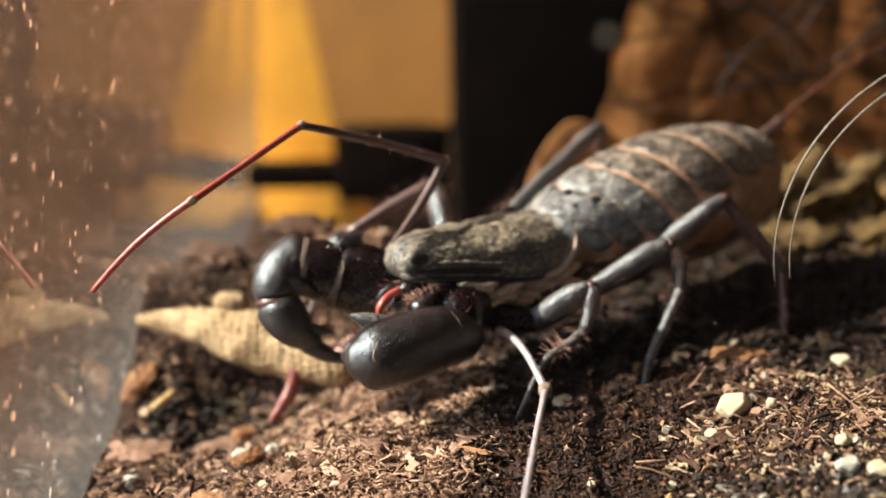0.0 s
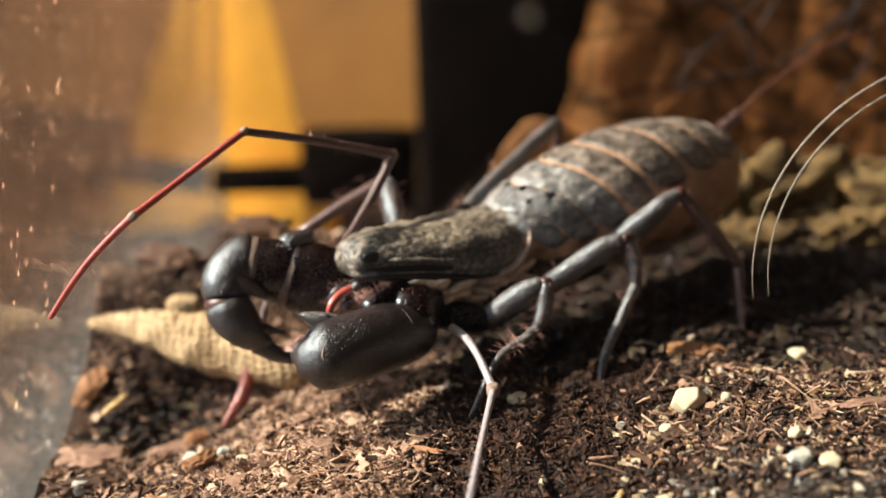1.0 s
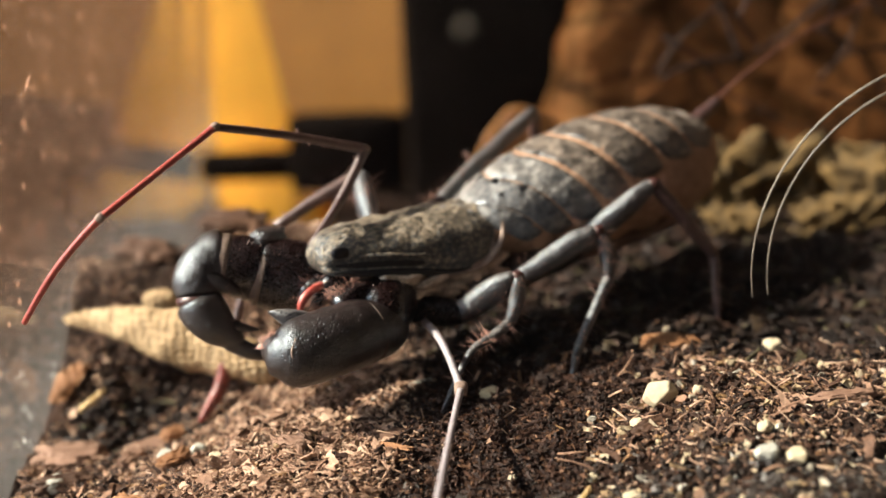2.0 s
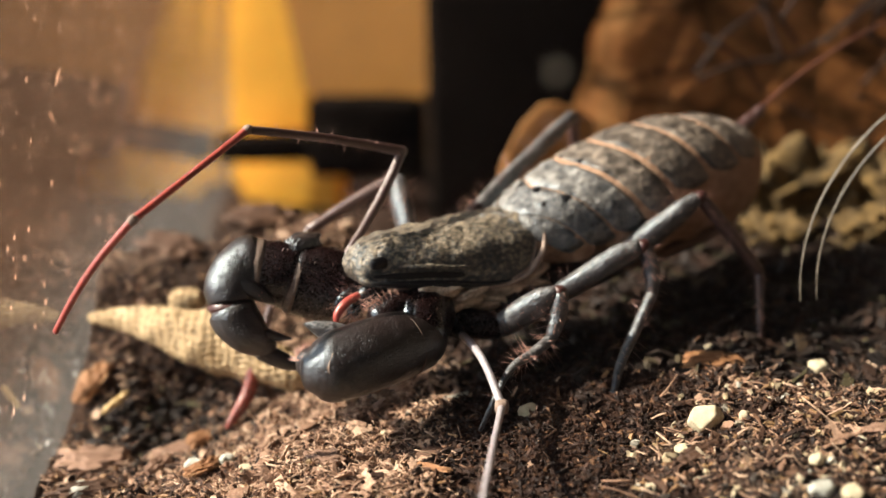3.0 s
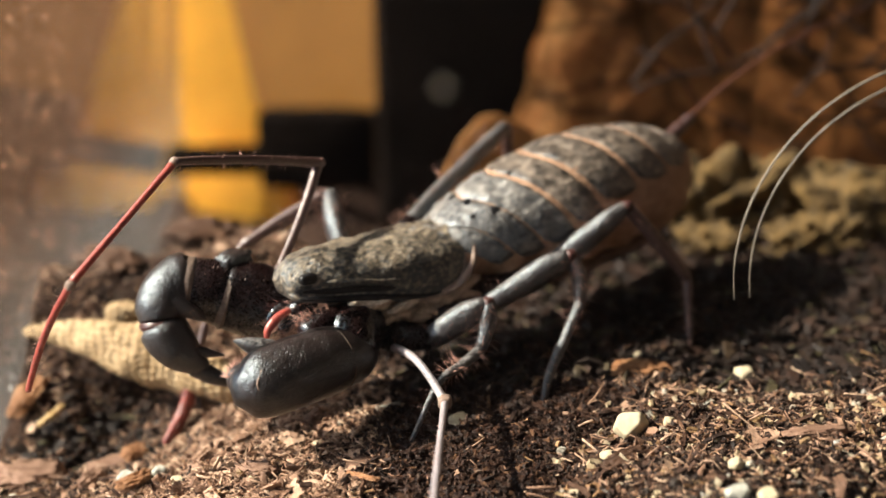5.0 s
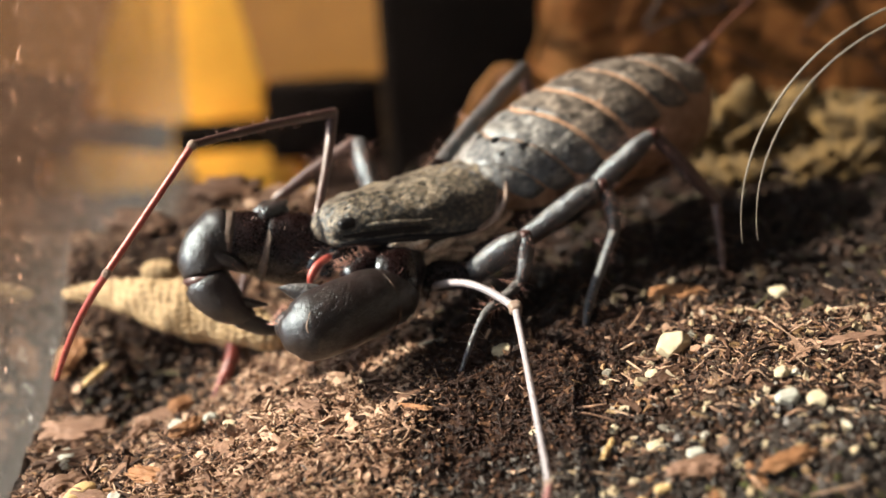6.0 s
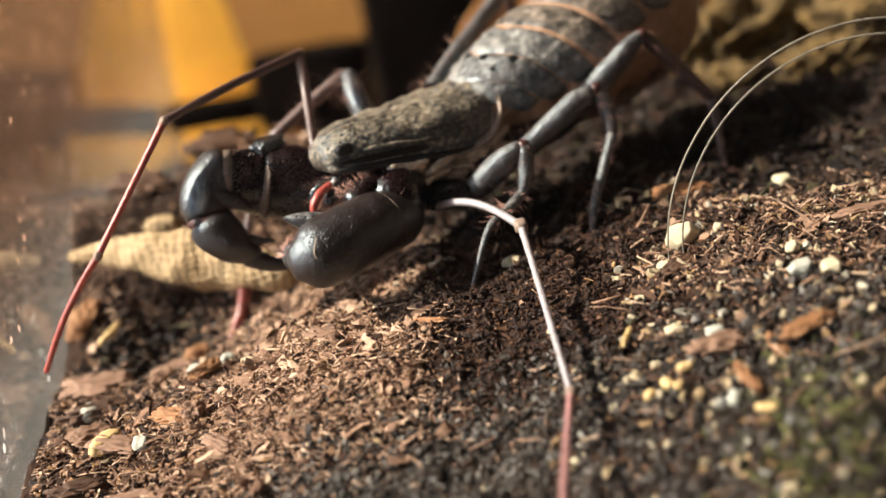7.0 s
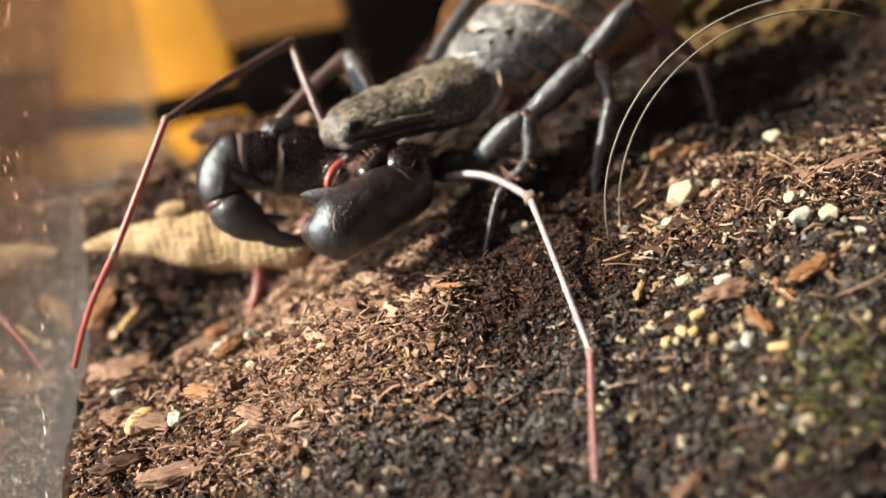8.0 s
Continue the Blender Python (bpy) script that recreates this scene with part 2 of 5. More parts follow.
CREAM = mat_bits("cream_crumb", [(0.0, (0.28, 0.18, 0.09)), (0.35, (0.46, 0.37, 0.23)), (0.7, (0.52, 0.44, 0.30)), (1.0, (0.40, 0.40, 0.36))], 0.65)
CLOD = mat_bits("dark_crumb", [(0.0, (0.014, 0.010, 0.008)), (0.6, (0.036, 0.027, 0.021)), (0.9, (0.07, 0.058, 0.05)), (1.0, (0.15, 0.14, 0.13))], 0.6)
# near-black litter; shade at the back and under the root is in its colour
LITTER_SHADE = mat_bits("shade_black_litter", [(0.0, (0.007, 0.004, 0.003)), (0.55, (0.020, 0.011, 0.007)), (0.85, (0.040, 0.018, 0.010)), (1.0, (0.05, 0.046, 0.018))], 0.7)
GREENISH = mat_bits("green_moss", [(0.0, (0.03, 0.035, 0.010)), (0.6, (0.075, 0.08, 0.022)), (1.0, (0.15, 0.14, 0.05))], 0.7)
STONE = mat_simple("chalky_stone", (0.50, 0.43, 0.29), 0.8, 700, 0.2, 0.0003)
STONE_GREY = mat_simple("grey_stone", (0.42, 0.42, 0.36), 0.8, 700, 0.3, 0.0003)
SEED = mat_simple("yellow_grain", (0.58, 0.41, 0.19), 0.5, 500, 0.2, 0.0002)
BARK = mat_grain("reddish_bark", (0.13, 0.068, 0.044), (0.28, 0.165, 0.11), (0.42, 0.27, 0.19), 500)
BARK_DARK = mat_grain("dark_bark", (0.03, 0.016, 0.010), (0.09, 0.045, 0.025), (0.17, 0.09, 0.05), 500)
WOODCHIP = mat_grain("orange_wood_chip", (0.20, 0.085, 0.035), (0.34, 0.165, 0.075), (0.46, 0.27, 0.14), 500)
ROOT = mat_root_wood()
PALP = mat_chitin("black_shell", (0.021, 0.013, 0.011), (0.085, 0.075, 0.070), 0.58, 0.33, 2600, 0.00012, 1500, spec=1.0, waves=0.38, tooth=0.00013)
BROWN = mat_chitin("red_brown_shell", (0.0085, 0.0030, 0.0026), (0.02, 0.009, 0.007), 0.80, 0.27, 900, 0.00002, 1300, spec=0.7, waves=0.22, tooth=0.00003)
CARAPACE = mat_chitin("dusty_carapace", (0.024, 0.018, 0.014), (0.33, 0.265, 0.180), 0.450, 0.42, 2200, 0.00006, 800, 0.06, 0.17, 0.6, 0.9, 0.8, tooth=0.0003)
TERGITE = mat_chitin("dusty_back_plate", (0.045, 0.038, 0.033), (0.36, 0.285, 0.215), 0.435, 0.33, 2400, 0.00004, 380, 0.04, 0.24, 0.7, spec=1.0, waves=0.6, tooth=0.00016)
# lighter base than the rear plates: their broad bluish sheen is painted in
TERGITE_FRONT = mat_chitin("sheen_back_plate", (0.115, 0.115, 0.115), (0.38, 0.35, 0.305), 0.46, 0.30, 2400, 0.00005, 380, 0.04, 0.24, 0.7, spec=1.0, waves=0.75, tooth=0.00016)
LEG = mat_chitin("leg_shell", (0.034, 0.027, 0.026), (0.18, 0.165, 0.155), 0.48, 0.32, 1900, 0.00006, 1300, 0.14, 0.14, waves=0.5, sheen=0.08, tooth=0.00014)
# pale tones: the bright sheen along the near feeler is painted in
FEELER_SHEEN = mat_chitin("sheen_feeler_shell", (0.36, 0.32, 0.33), (0.5, 0.45, 0.45), 0.60, 0.42, 3200, 0.00006, 1600, waves=0.05)
FEELER_TIP = mat_chitin("sheen_red_feeler_shell", (0.36, 0.17, 0.16), (0.5, 0.4, 0.4), 0.60, 0.42, 3200, 0.00006, 1600, waves=0.05)
LEG_RED = mat_simple("red_leg_shell", (0.32, 0.055, 0.040), 0.38, 2500, 0.3, 0.0001, 0.8)
FOOT_RED = mat_simple("dark_red_foot_shell", (0.17, 0.030, 0.020), 0.4, 1400, 0.6, 0.0004, 0.7)
LEG_DUSK = mat_simple("dusky_red_leg_shell", (0.060, 0.028, 0.024), 0.40, 2500, 0.3, 0.0001, 1.0)
LEG_RUST = mat_simple("rusty_joint_shell", (0.050, 0.018, 0.015), 0.4, 2500, 0.4, 0.0001, 0.5)
JOINT = mat_simple("pale_joint_skin", (0.25, 0.18, 0.14), 0.5, 2500, 0.25, 0.0002)
PLEURA = mat_simple("grey_side_skin", (0.46, 0.37, 0.28), 0.45, 900, 0.6, 0.0006)
MEMBRANE = mat_membrane()
BELLY = mat_simple("brown_belly_shell", (0.10, 0.06, 0.04), 0.45, 400, 0.4, 0.0002)
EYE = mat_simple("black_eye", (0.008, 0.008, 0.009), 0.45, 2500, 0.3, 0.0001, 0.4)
HAIR = mat_simple("red_brown_bristle", (0.42, 0.23, 0.18), 0.4, 500, 0.2, 0.00005)
# pale base puts the glints of the dark teeth into their colour
SPINE = mat_simple("glint_pale_spine", (0.62, 0.50, 0.45), 0.25, 500, 0.2, 0.00005, 0.8)
SKIN_DUSK = mat_simple("dusky_joint_skin", (0.105, 0.075, 0.058), 0.5, 2200, 0.35, 0.0002)
WHIP = mat_simple("rusty_whip", (0.10, 0.038, 0.024), 0.5, 700, 0.3, 0.0001)


# ---- building helpers ----
def smooth(bm):
    for f in bm.faces:
        f.smooth = True


def part(name, bm, material, parent=None, label="", flat=False):
    if not flat:
        smooth(bm)
    me = bpy.data.meshes.new(name)
    bm.to_mesh(me)
    bm.free()
    me.materials.append(material)
    ob = new(name, me)
    if parent is not None:
        ob.parent = parent
    if label:
        ob["label"] = label
    return ob


def thing(name, m, label, category, group="", kind=""):
    ob = new(name)
    ob.empty_display_size = 0.002
    ob.matrix_world = m
    return tagged(ob, label, category, group, kind)


def box(x0, x1, y0, y1, z0, z1, bevel=0.0):
    bm = bmesh.new()
    bmesh.ops.create_cube(bm, size=1)
    for v in bm.verts:
        v.co = Vector(((x0 + x1) / 2 + v.co.x * (x1 - x0), (y0 + y1) / 2 + v.co.y * (y1 - y0), (z0 + z1) / 2 + v.co.z * (z1 - z0)))
    if bevel:
        bmesh.ops.bevel(bm, geom=bm.edges[:], offset=bevel, segments=3, affect="EDGES", profile=0.5)
    return bm


def spline(pts, sub):
    """A smooth line through rows of numbers."""
    p = [np.array(q, float) for q in pts]
    if sub <= 1 or len(p) < 3:
        out = []
        for a, b in zip(p, p[1:]):
            out += [a + (b - a) * k / sub for k in range(sub)]
        return out + [p[-1]]
    p = [2 * p[0] - p[1]] + p + [2 * p[-1] - p[-2]]
    out = []
    for i in range(1, len(p) - 2):
        a, b, c, d = p[i - 1:i + 3]
        for k in range(sub):
            t = k / sub
            out.append(0.5 * (2 * b + (c - a) * t + (2 * a - 5 * b + 4 * c - d) * t * t + (3 * b - 3 * c + d - a) * t ** 3))
    return out + [p[-2]]


def sweep(pts, sub=5, n=12, up=(0, 0, 1), cap=True, wob=0.0, seed=0, bm=None):
    """A limb through rows of (x, y, z, radius) or (x, y, z, radius across, radius along up), in millimetres, with rounded ends."""
    rows = spline([(*q, q[3]) if len(q) == 4 else q for q in pts], sub)
    own = bm is None
    bm = bm or bmesh.new()
    c = [Vector(r[:3]) for r in rows]
    rings = []
    for i, r in enumerate(rows):
        d = (c[min(i + 1, len(c) - 1)] - c[max(i - 1, 0)]).normalized()
        side = d.cross(Vector(up))
        side = side.normalized() if side.length > 1e-4 else d.orthogonal().normalized()
        top = side.cross(d).normalized()
        ring = []
        for k in range(n):
            a = 2 * math.pi * k / n
            o = side * (math.cos(a) * r[3]) + top * (math.sin(a) * r[4])
            if wob:
                o *= 1 + wob * noise.noise((c[i] + o) * 0.45 + Vector((seed * 7.1, 0, 0)))
            ring.append(bm.verts.new((c[i] + o) * MM))
        rings.append((ring, c[i], d, max(r[3], r[4])))
    for (a, *_), (b, *_) in zip(rings, rings[1:]):
        for k in range(n):
            bm.faces.new((a[k], a[(k + 1) % n], b[(k + 1) % n], b[k]))
    if cap:
        for (ring, ce, d, r), s in ((rings[0], -1), (rings[-1], 1)):
            mid = [bm.verts.new(ce * MM + (v.co - ce * MM) * 0.66 + d * (s * r * 0.42 * MM)) for v in ring]
            tip = bm.verts.new((ce + d * (s * r * 0.58)) * MM)
            for k in range(n):
                k2 = (k + 1) % n
                bm.faces.new((ring[k2], ring[k], mid[k], mid[k2]) if s < 0 else (ring[k], ring[k2], mid[k2], mid[k]))
                bm.faces.new((mid[k2], mid[k], tip) if s < 0 else (mid[k], mid[k2], tip))
    if own:
        bmesh.ops.recalc_face_normals(bm, faces=bm.faces[:])
    return bm


def lump(sx, sy, sz, rough=0.25, freq=0.5, seed=0, sub=3, flat_top=False):
    """An uneven pebble or chip, its half sizes in millimetres."""
    bm = bmesh.new()
    bmesh.ops.create_icosphere(bm, subdivisions=sub, radius=1)
    off = Vector((seed * 3.7, seed * 1.3, seed * 5.1))
    for v in bm.verts:
        p = v.co.copy()
        q = Vector([math.copysign(abs(a) ** 0.75, a) for a in p])
        k = 1 + rough * noise.noise(p * (freq * 3) + off) + rough * 0.5 * noise.noise(p * (freq * 8) + off)
        v.co = Vector((q.x * sx * k, q.y * sy * k, q.z * sz * k)) * MM
    return bm


def ss(a, b, x):
    t = min(1.0, max(0.0, (x - a) / (b - a)))
    return t * t * (3 - 2 * t)


def ground_z(x, y):
    """Height of the soil, all in millimetres: a mound that falls to the left pane and to the front."""
    z = 1.9 - 8.8 * ss(4, -34, x) + 1.9 * ss(8, 34, x)
    z += 12.5 * ss(123, 141, y) * ss(8, -18, x)
    z -= 2.4 * math.exp(-((x + 24) / 9) ** 2 - ((y - 118) / 6) ** 2)
    z -= 6.5 * ss(97, 76, y) * (0.55 + 0.45 * ss(40, 8, x)) + 7 * ss(80, 58, y)
    z += 3.0 * ss(135, 160, y) * ss(0, 40, x)
    for cx, cy, rx, ry, dz in ((5, 92, 11, 9, -2.0), (-2, 107, 8, 6, -1.2), (24, 100, 9, 9, -1.6), (46, 117, 10, 9, -2.0), (37, 86, 6, 6, 1.4), (-34, 126, 6, 5, 4.0), (-15, 112, 6, 5, -1.5)):
        z += dz * math.exp(-((x - cx) / rx) ** 2 - ((y - cy) / ry) ** 2)
    far = 146 + 26 * ss(8, 34, x)
    z -= 32 * ss(far, far + 24, y)
    z = max(z, -28)
    p = Vector((x * 0.11, y * 0.11, 3.3))
    z += 0.9 * noise.noise(p) + 0.75 * noise.noise(p * 3.1) + 0.45 * noise.noise(p * 8)
    return z


# ---- the room and the sill ----
PLASTER = mat_simple("dim_brown_plaster", (0.06, 0.045, 0.035), 0.9, 6, 0.15, 0.002)
SILL = mat_simple("brown_sill", (0.10, 0.055, 0.028), 0.45, 40, 0.2, 0.0005)
for name, dims in (("floor", (-1.0, 1.8, -1.6, 1.6, -0.92, -0.9)), ("ceiling", (-1.0, 1.8, -1.6, 1.6, 1.8, 1.82)),
                   ("wall_north", (-1.1, 1.9, 1.6, 1.7, -0.92, 1.82)), ("wall_south", (-1.1, 1.9, -1.7, -1.6, -0.92, 1.82)),
                   ("wall_east", (1.8, 1.9, -1.6, 1.6, -0.92, 1.82))):
    wall = tagged(part(name, box(*dims), PLASTER, flat=True), "plain dim brown plaster", kind="structure", category=name.split("_")[0])
    wall.matrix_world = ROOM
wall_w = bmesh.new()
for dims in ((-1.1, -1.0, -1.6, -0.75, -0.92, 1.82), (-1.1, -1.0, 0.95, 1.6, -0.92, 1.82), (-1.1, -1.0, -0.75, 0.95, -0.92, 0.05), (-1.1, -1.0, -0.75, 0.95, 1.36, 1.82)):
    b2 = box(*dims)
    me = bpy.data.meshes.new("tmp")
    b2.to_mesh(me)
    b2.free()
    wall_w.from_mesh(me)
    bpy.data.meshes.remove(me)
tagged(part("wall_west", wall_w, PLASTER, flat=True), "plain plaster wall with a window opening", kind="structure", category="wall").matrix_world = ROOM
tagged(part("window_sill", box(-0.4, 0.4, 0.035, 0.46, -0.075, -0.035, 0.004), SILL), "smooth brown wooden sill under the tank", kind="structure", category="sill")

# ---- the tank: its walls run 5.7 degrees askew ----
TURN = math.degrees(math.atan(0.1))
LEAN = 6.0
TANK = pose(-0.0385, 0.125, 0.002, 0, LEAN, TURN)


def tank(x, y, z=0.0):
    return TANK @ Vector((x * MM, y * MM, z * MM))


FRONT_Y = -72.8
SIDE_GLASS = mat_pane("dusty_side_glass", 0.050, 0.9, (0.62, 0.355, 0.23), 520, 1.5, 0.010)
FRONT_GLASS = mat_pane("front_glass", 0.003, 0.0, (0.6, 0.5, 0.42))
glass_tank = thing("glass_tank", TANK, "clear glass terrarium with dusty, scratched side pane", "terrarium")
side = part("side_pane", box(-0.003, 0.0, FRONT_Y * MM, 0.30, -0.034, 0.16), SIDE_GLASS, glass_tank, "dusty glass side pane with dried specks", flat=True)
front = part("front_pane", box(0.0005, 0.24, (FRONT_Y - 3) * MM, FRONT_Y * MM, -0.034, 0.16), FRONT_GLASS, glass_tank, "clear glass front pane", flat=True)
side.visible_shadow = front.visible_shadow = False
BACKING = mat_grain("brown_cork_backing", (0.03, 0.014, 0.007), (0.07, 0.035, 0.016), (0.11, 0.06, 0.028), 60, (1, 1, 0.3), 0.85, 0.001)
back = part("back_pane", box(0.0005, 0.24, 0.297, 0.300, -0.034, 0.16), FRONT_GLASS, glass_tank, "clear glass back pane", flat=True)
back.visible_shadow = False
part("end_panel", box(0.24, 0.246, (FRONT_Y - 3) * MM, 0.300, -0.034, 0.16), BACKING, glass_tank, "brown cork-faced end panel", flat=True)
part("base_panel", box(0.0005, 0.239, FRONT_Y * MM + 0.0005, 0.2955, -0.0345, -0.031), SILL, glass_tank, flat=True)

# dried drop on the front pane
spot = lump(0.32, 0.08, 0.32, 0.2, 0.6, 3, 2)
spot_ob = part("water_mark", spot, mat_simple("dried_scale", (0.20, 0.17, 0.13), 0.5, 900), glass_tank, "dried pale drop on the pane")
spot_ob.location = TANK.inverted() @ Vector((0.0119, 0.0578, 0.0437))

# ---- the soil ----
soil = bmesh.new()
NX, NY = 200, 230
grid = []
for j in range(NY + 1):
    y = -72.2 + (185.0 + 72.2) * (j / NY) ** 1.35
    row = []
    for i in range(NX + 1):
        x = 0.4 + 238.0 * (i / NX) ** 1.45
        w = TANK @ Vector((x * MM, y * MM, 0))
        h = ground_z(w.x / MM, w.y / MM)
        slip = math.tan(radians(LEAN)) * h * (1 - i / NX) ** 6
        row.append(soil.verts.new((w.x + slip * MM, w.y, h * MM)))
    grid.append(row)
for j in range(NY):
    for i in range(NX):
        soil.faces.new((grid[j][i], grid[j][i + 1], grid[j + 1][i + 1], grid[j + 1][i]))
edge = [r[0] for r in grid[::-1]] + grid[0][1:] + [r[-1] for r in grid[1:]] + grid[-1][-2:0:-1]
foot = [soil.verts.new((v.co.x, v.co.y, -0.0305)) for v in edge]
for k in range(len(edge)):
    k2 = (k + 1) % len(edge)
    soil.faces.new((edge[k], foot[k], foot[k2], edge[k2]))
bmesh.ops.recalc_face_normals(soil, faces=soil.faces[:])
tagged(part("ground", soil, SOIL), "dark crumbly coir and humus soil in a mound", "soil", kind="structure")


def scatter(name, material, count, sizes, where, label, seed, bend=0.3, lift=0.35, rounded=False):
    """Loose bits in one mesh: bent flakes and fibres lying on the soil. sizes: length, width, thickness ranges in millimetres."""
    rnd = random.Random(seed)
    verts, faces = [], []
    done = 0
    while done < count:
        x, y = rnd.uniform(-42, 75), rnd.uniform(57, 165)
        if y > 122 and rnd.random() < 0.45:
            continue
        if (TANK.inverted() @ Vector((x * MM, y * MM, 0))).x < 0.0008 or rnd.random() > where(x, y):
            continue
        l, w, t = (rnd.uniform(*s) for s in sizes)
        l *= 0.6 + 0.8 * rnd.random() ** 2
        m = Matrix.Translation((x, y, ground_z(x, y) + lift * t + rnd.uniform(-0.1, 0.25) * w)) @ Euler((rnd.gauss(0, 0.45), rnd.gauss(0, 0.35), rnd.uniform(0, 6.3))).to_matrix().to_4x4()
        base = len(verts)
        curl, side = rnd.gauss(0, bend) * l, rnd.gauss(0, bend) * l
        for k in range(4):
            u = k / 3 - 0.5 + rnd.uniform(-0.08, 0.08)
            taper = 1.0 - 0.7 * abs(u) * 2 * rnd.random()
            zc = curl * (0.25 - u * u)
            for sy, sz in ((-1, -1), (1, -1), (1, 1), (-1, 1)):
                p = m @ Vector((u * l + rnd.uniform(-0.2, 0.2) * w, sy * w * 0.5 * taper * rnd.uniform(0.3, 1.4) + side * u * u, zc + sz * t * 0.5 * rnd.uniform(0.3, 1.4)))
                verts.append((p.x * MM, p.y * MM, p.z * MM))
        for k in range(3):
            a, b2 = base + 4 * k, base + 4 * k + 4
            for q in range(4):
                q2 = (q + 1) % 4
                faces.append((a + q, a + q2, b2 + q2, b2 + q))
        faces += [(base + 3, base + 2, base + 1, base), (base + 12, base + 13, base + 14, base + 15)]
        done += 1
    me = bpy.data.meshes.new(name)
    me.from_pydata(verts, [], faces)
    me.polygons.foreach_set("use_smooth", [rounded] * len(me.polygons))
    me.materials.append(material)
    return tagged(new(name, me), label, "litter", kind="stuff")


def soil_shade_zone(x, y):
    """1 where the soil is dark and nearly bare and the body's shade is painted, from under it forwards."""
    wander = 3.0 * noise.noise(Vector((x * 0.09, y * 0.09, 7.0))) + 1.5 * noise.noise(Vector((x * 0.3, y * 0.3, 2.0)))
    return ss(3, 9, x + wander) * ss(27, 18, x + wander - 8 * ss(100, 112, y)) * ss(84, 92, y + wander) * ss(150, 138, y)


# share of other litter, thinned where that painted shade lies
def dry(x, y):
    return 1.0 - 0.86 * soil_shade_zone(x, y)


def tan_zone(x, y):
    return dry(x, y) * (0.05 + 0.90 * ss(-30, -12, x) * ss(8, -4, x) * ss(80, 92, y) + 0.08 * ss(20, 32, x) * ss(86, 96, y) * ss(124, 114, y) + 0.35 * ss(-20, -36, x) - 0.16 * ss(112, 120, y)) * (0.12 + 0.88 * ss(74, 90, y))


def dark_zone(x, y):
    # the hollow under the root gets more dark crumbs, adding to its shade
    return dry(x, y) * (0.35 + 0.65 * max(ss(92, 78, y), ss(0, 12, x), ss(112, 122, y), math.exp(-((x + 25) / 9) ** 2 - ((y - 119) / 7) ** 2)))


def front_zone(x, y):
    return dry(x, y) * (0.22 + 0.78 * max(ss(-6, -28, x), 0.3 * ss(14, 24, x) * ss(44, 30, x))) * (0.04 + 0.96 * ss(120, 108, y)) * (0.10 + 0.90 * max(ss(80, 96, y), 0.6 * ss(-8, -26, x)))


scatter("coir_fibres", FIBRE, 20000, ((0.5, 2.4), (0.06, 0.22), (0.06, 0.18)), tan_zone, "tan coir fibres strewn over the soil", 1, 0.55, 0.9, True)
scatter("coir_crumbs", FIBRE, 16000, ((0.2, 0.7), (0.15, 0.5), (0.1, 0.3)), tan_zone, "tan coir crumbs strewn over the soil", 2)
scatter("humus_crumbs", HUMUS, 27000, ((0.25, 1.1), (0.12, 0.42), (0.12, 0.35)), dark_zone, "blackish humus crumbs over the soil", 3)
scatter("bark_crumbs", BARKBITS, 4600, ((0.6, 2.4), (0.2, 0.65), (0.10, 0.30)), front_zone, "small brown bark crumbs on the soil", 4)
scatter("grey_crumbs", GREYISH, 15000, ((0.2, 0.8), (0.12, 0.45), (0.1, 0.25)), lambda x, y: ss(94, 82, y) * ss(-22, -8, x) * (0.5 + 0.5 * ss(26, 14, x)), "dull grey humus crumbs on the soil", 8)
# dark soil plus painted shade below the body and at the right back
scatter("dark_shade_crumbs", SHADE_HUMUS, 40000, ((0.3, 1.3), (0.10, 0.36), (0.10, 0.3)), lambda x, y: max(soil_shade_zone(x, y), ss(6, 14, x) * ss(108, 116, y), 0.25 * ss(20, 28, x), 0.5 * ss(86, 76, y) * ss(12, 24, x), 0.9 * ss(121, 127, y) * ss(4, -6, x)), "dark reddish humus crumbs on the soil, with shade put into their colour", 9)
scatter("pale_flakes", GOLD, 420, ((0.6, 2.2), (0.3, 0.8), (0.15, 0.4)), lambda x, y: dry(x, y) * (0.25 + 0.75 * ss(8, 26, x)) * ss(118, 106, y), "pale straw-coloured flakes on the soil", 5)
scatter("long_fibres", FIBRE, 420, ((3.0, 7.0), (0.12, 0.26), (0.10, 0.2)), lambda x, y: (0.3 + 0.7 * ss(10, 25, x)) * ss(124, 112, y), "long tan root fibres on the soil", 6, 0.22, 0.8, True)
scatter("coir_flakes", FIBRE, 800, ((1.2, 3.0), (0.5, 1.3), (0.12, 0.3)), tan_zone, "curled tan coir flakes on the soil", 21, 0.55, 0.6)
scatter("cream_crumbs", CREAM, 520, ((0.35, 1.1), (0.35, 0.9), (0.3, 0.7)), lambda x, y: dry(x, y) * (0.08 + 0.92 * ss(14, 26, x)) * ss(122, 110, y), "cream mineral crumbs on the soil", 22, 0.1)
# second term: dark crumbs that deepen the root hollow's shade
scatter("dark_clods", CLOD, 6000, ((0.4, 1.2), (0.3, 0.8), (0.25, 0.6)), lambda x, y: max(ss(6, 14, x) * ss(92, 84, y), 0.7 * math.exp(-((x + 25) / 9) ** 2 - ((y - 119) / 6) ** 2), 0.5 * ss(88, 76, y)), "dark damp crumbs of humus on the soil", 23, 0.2)
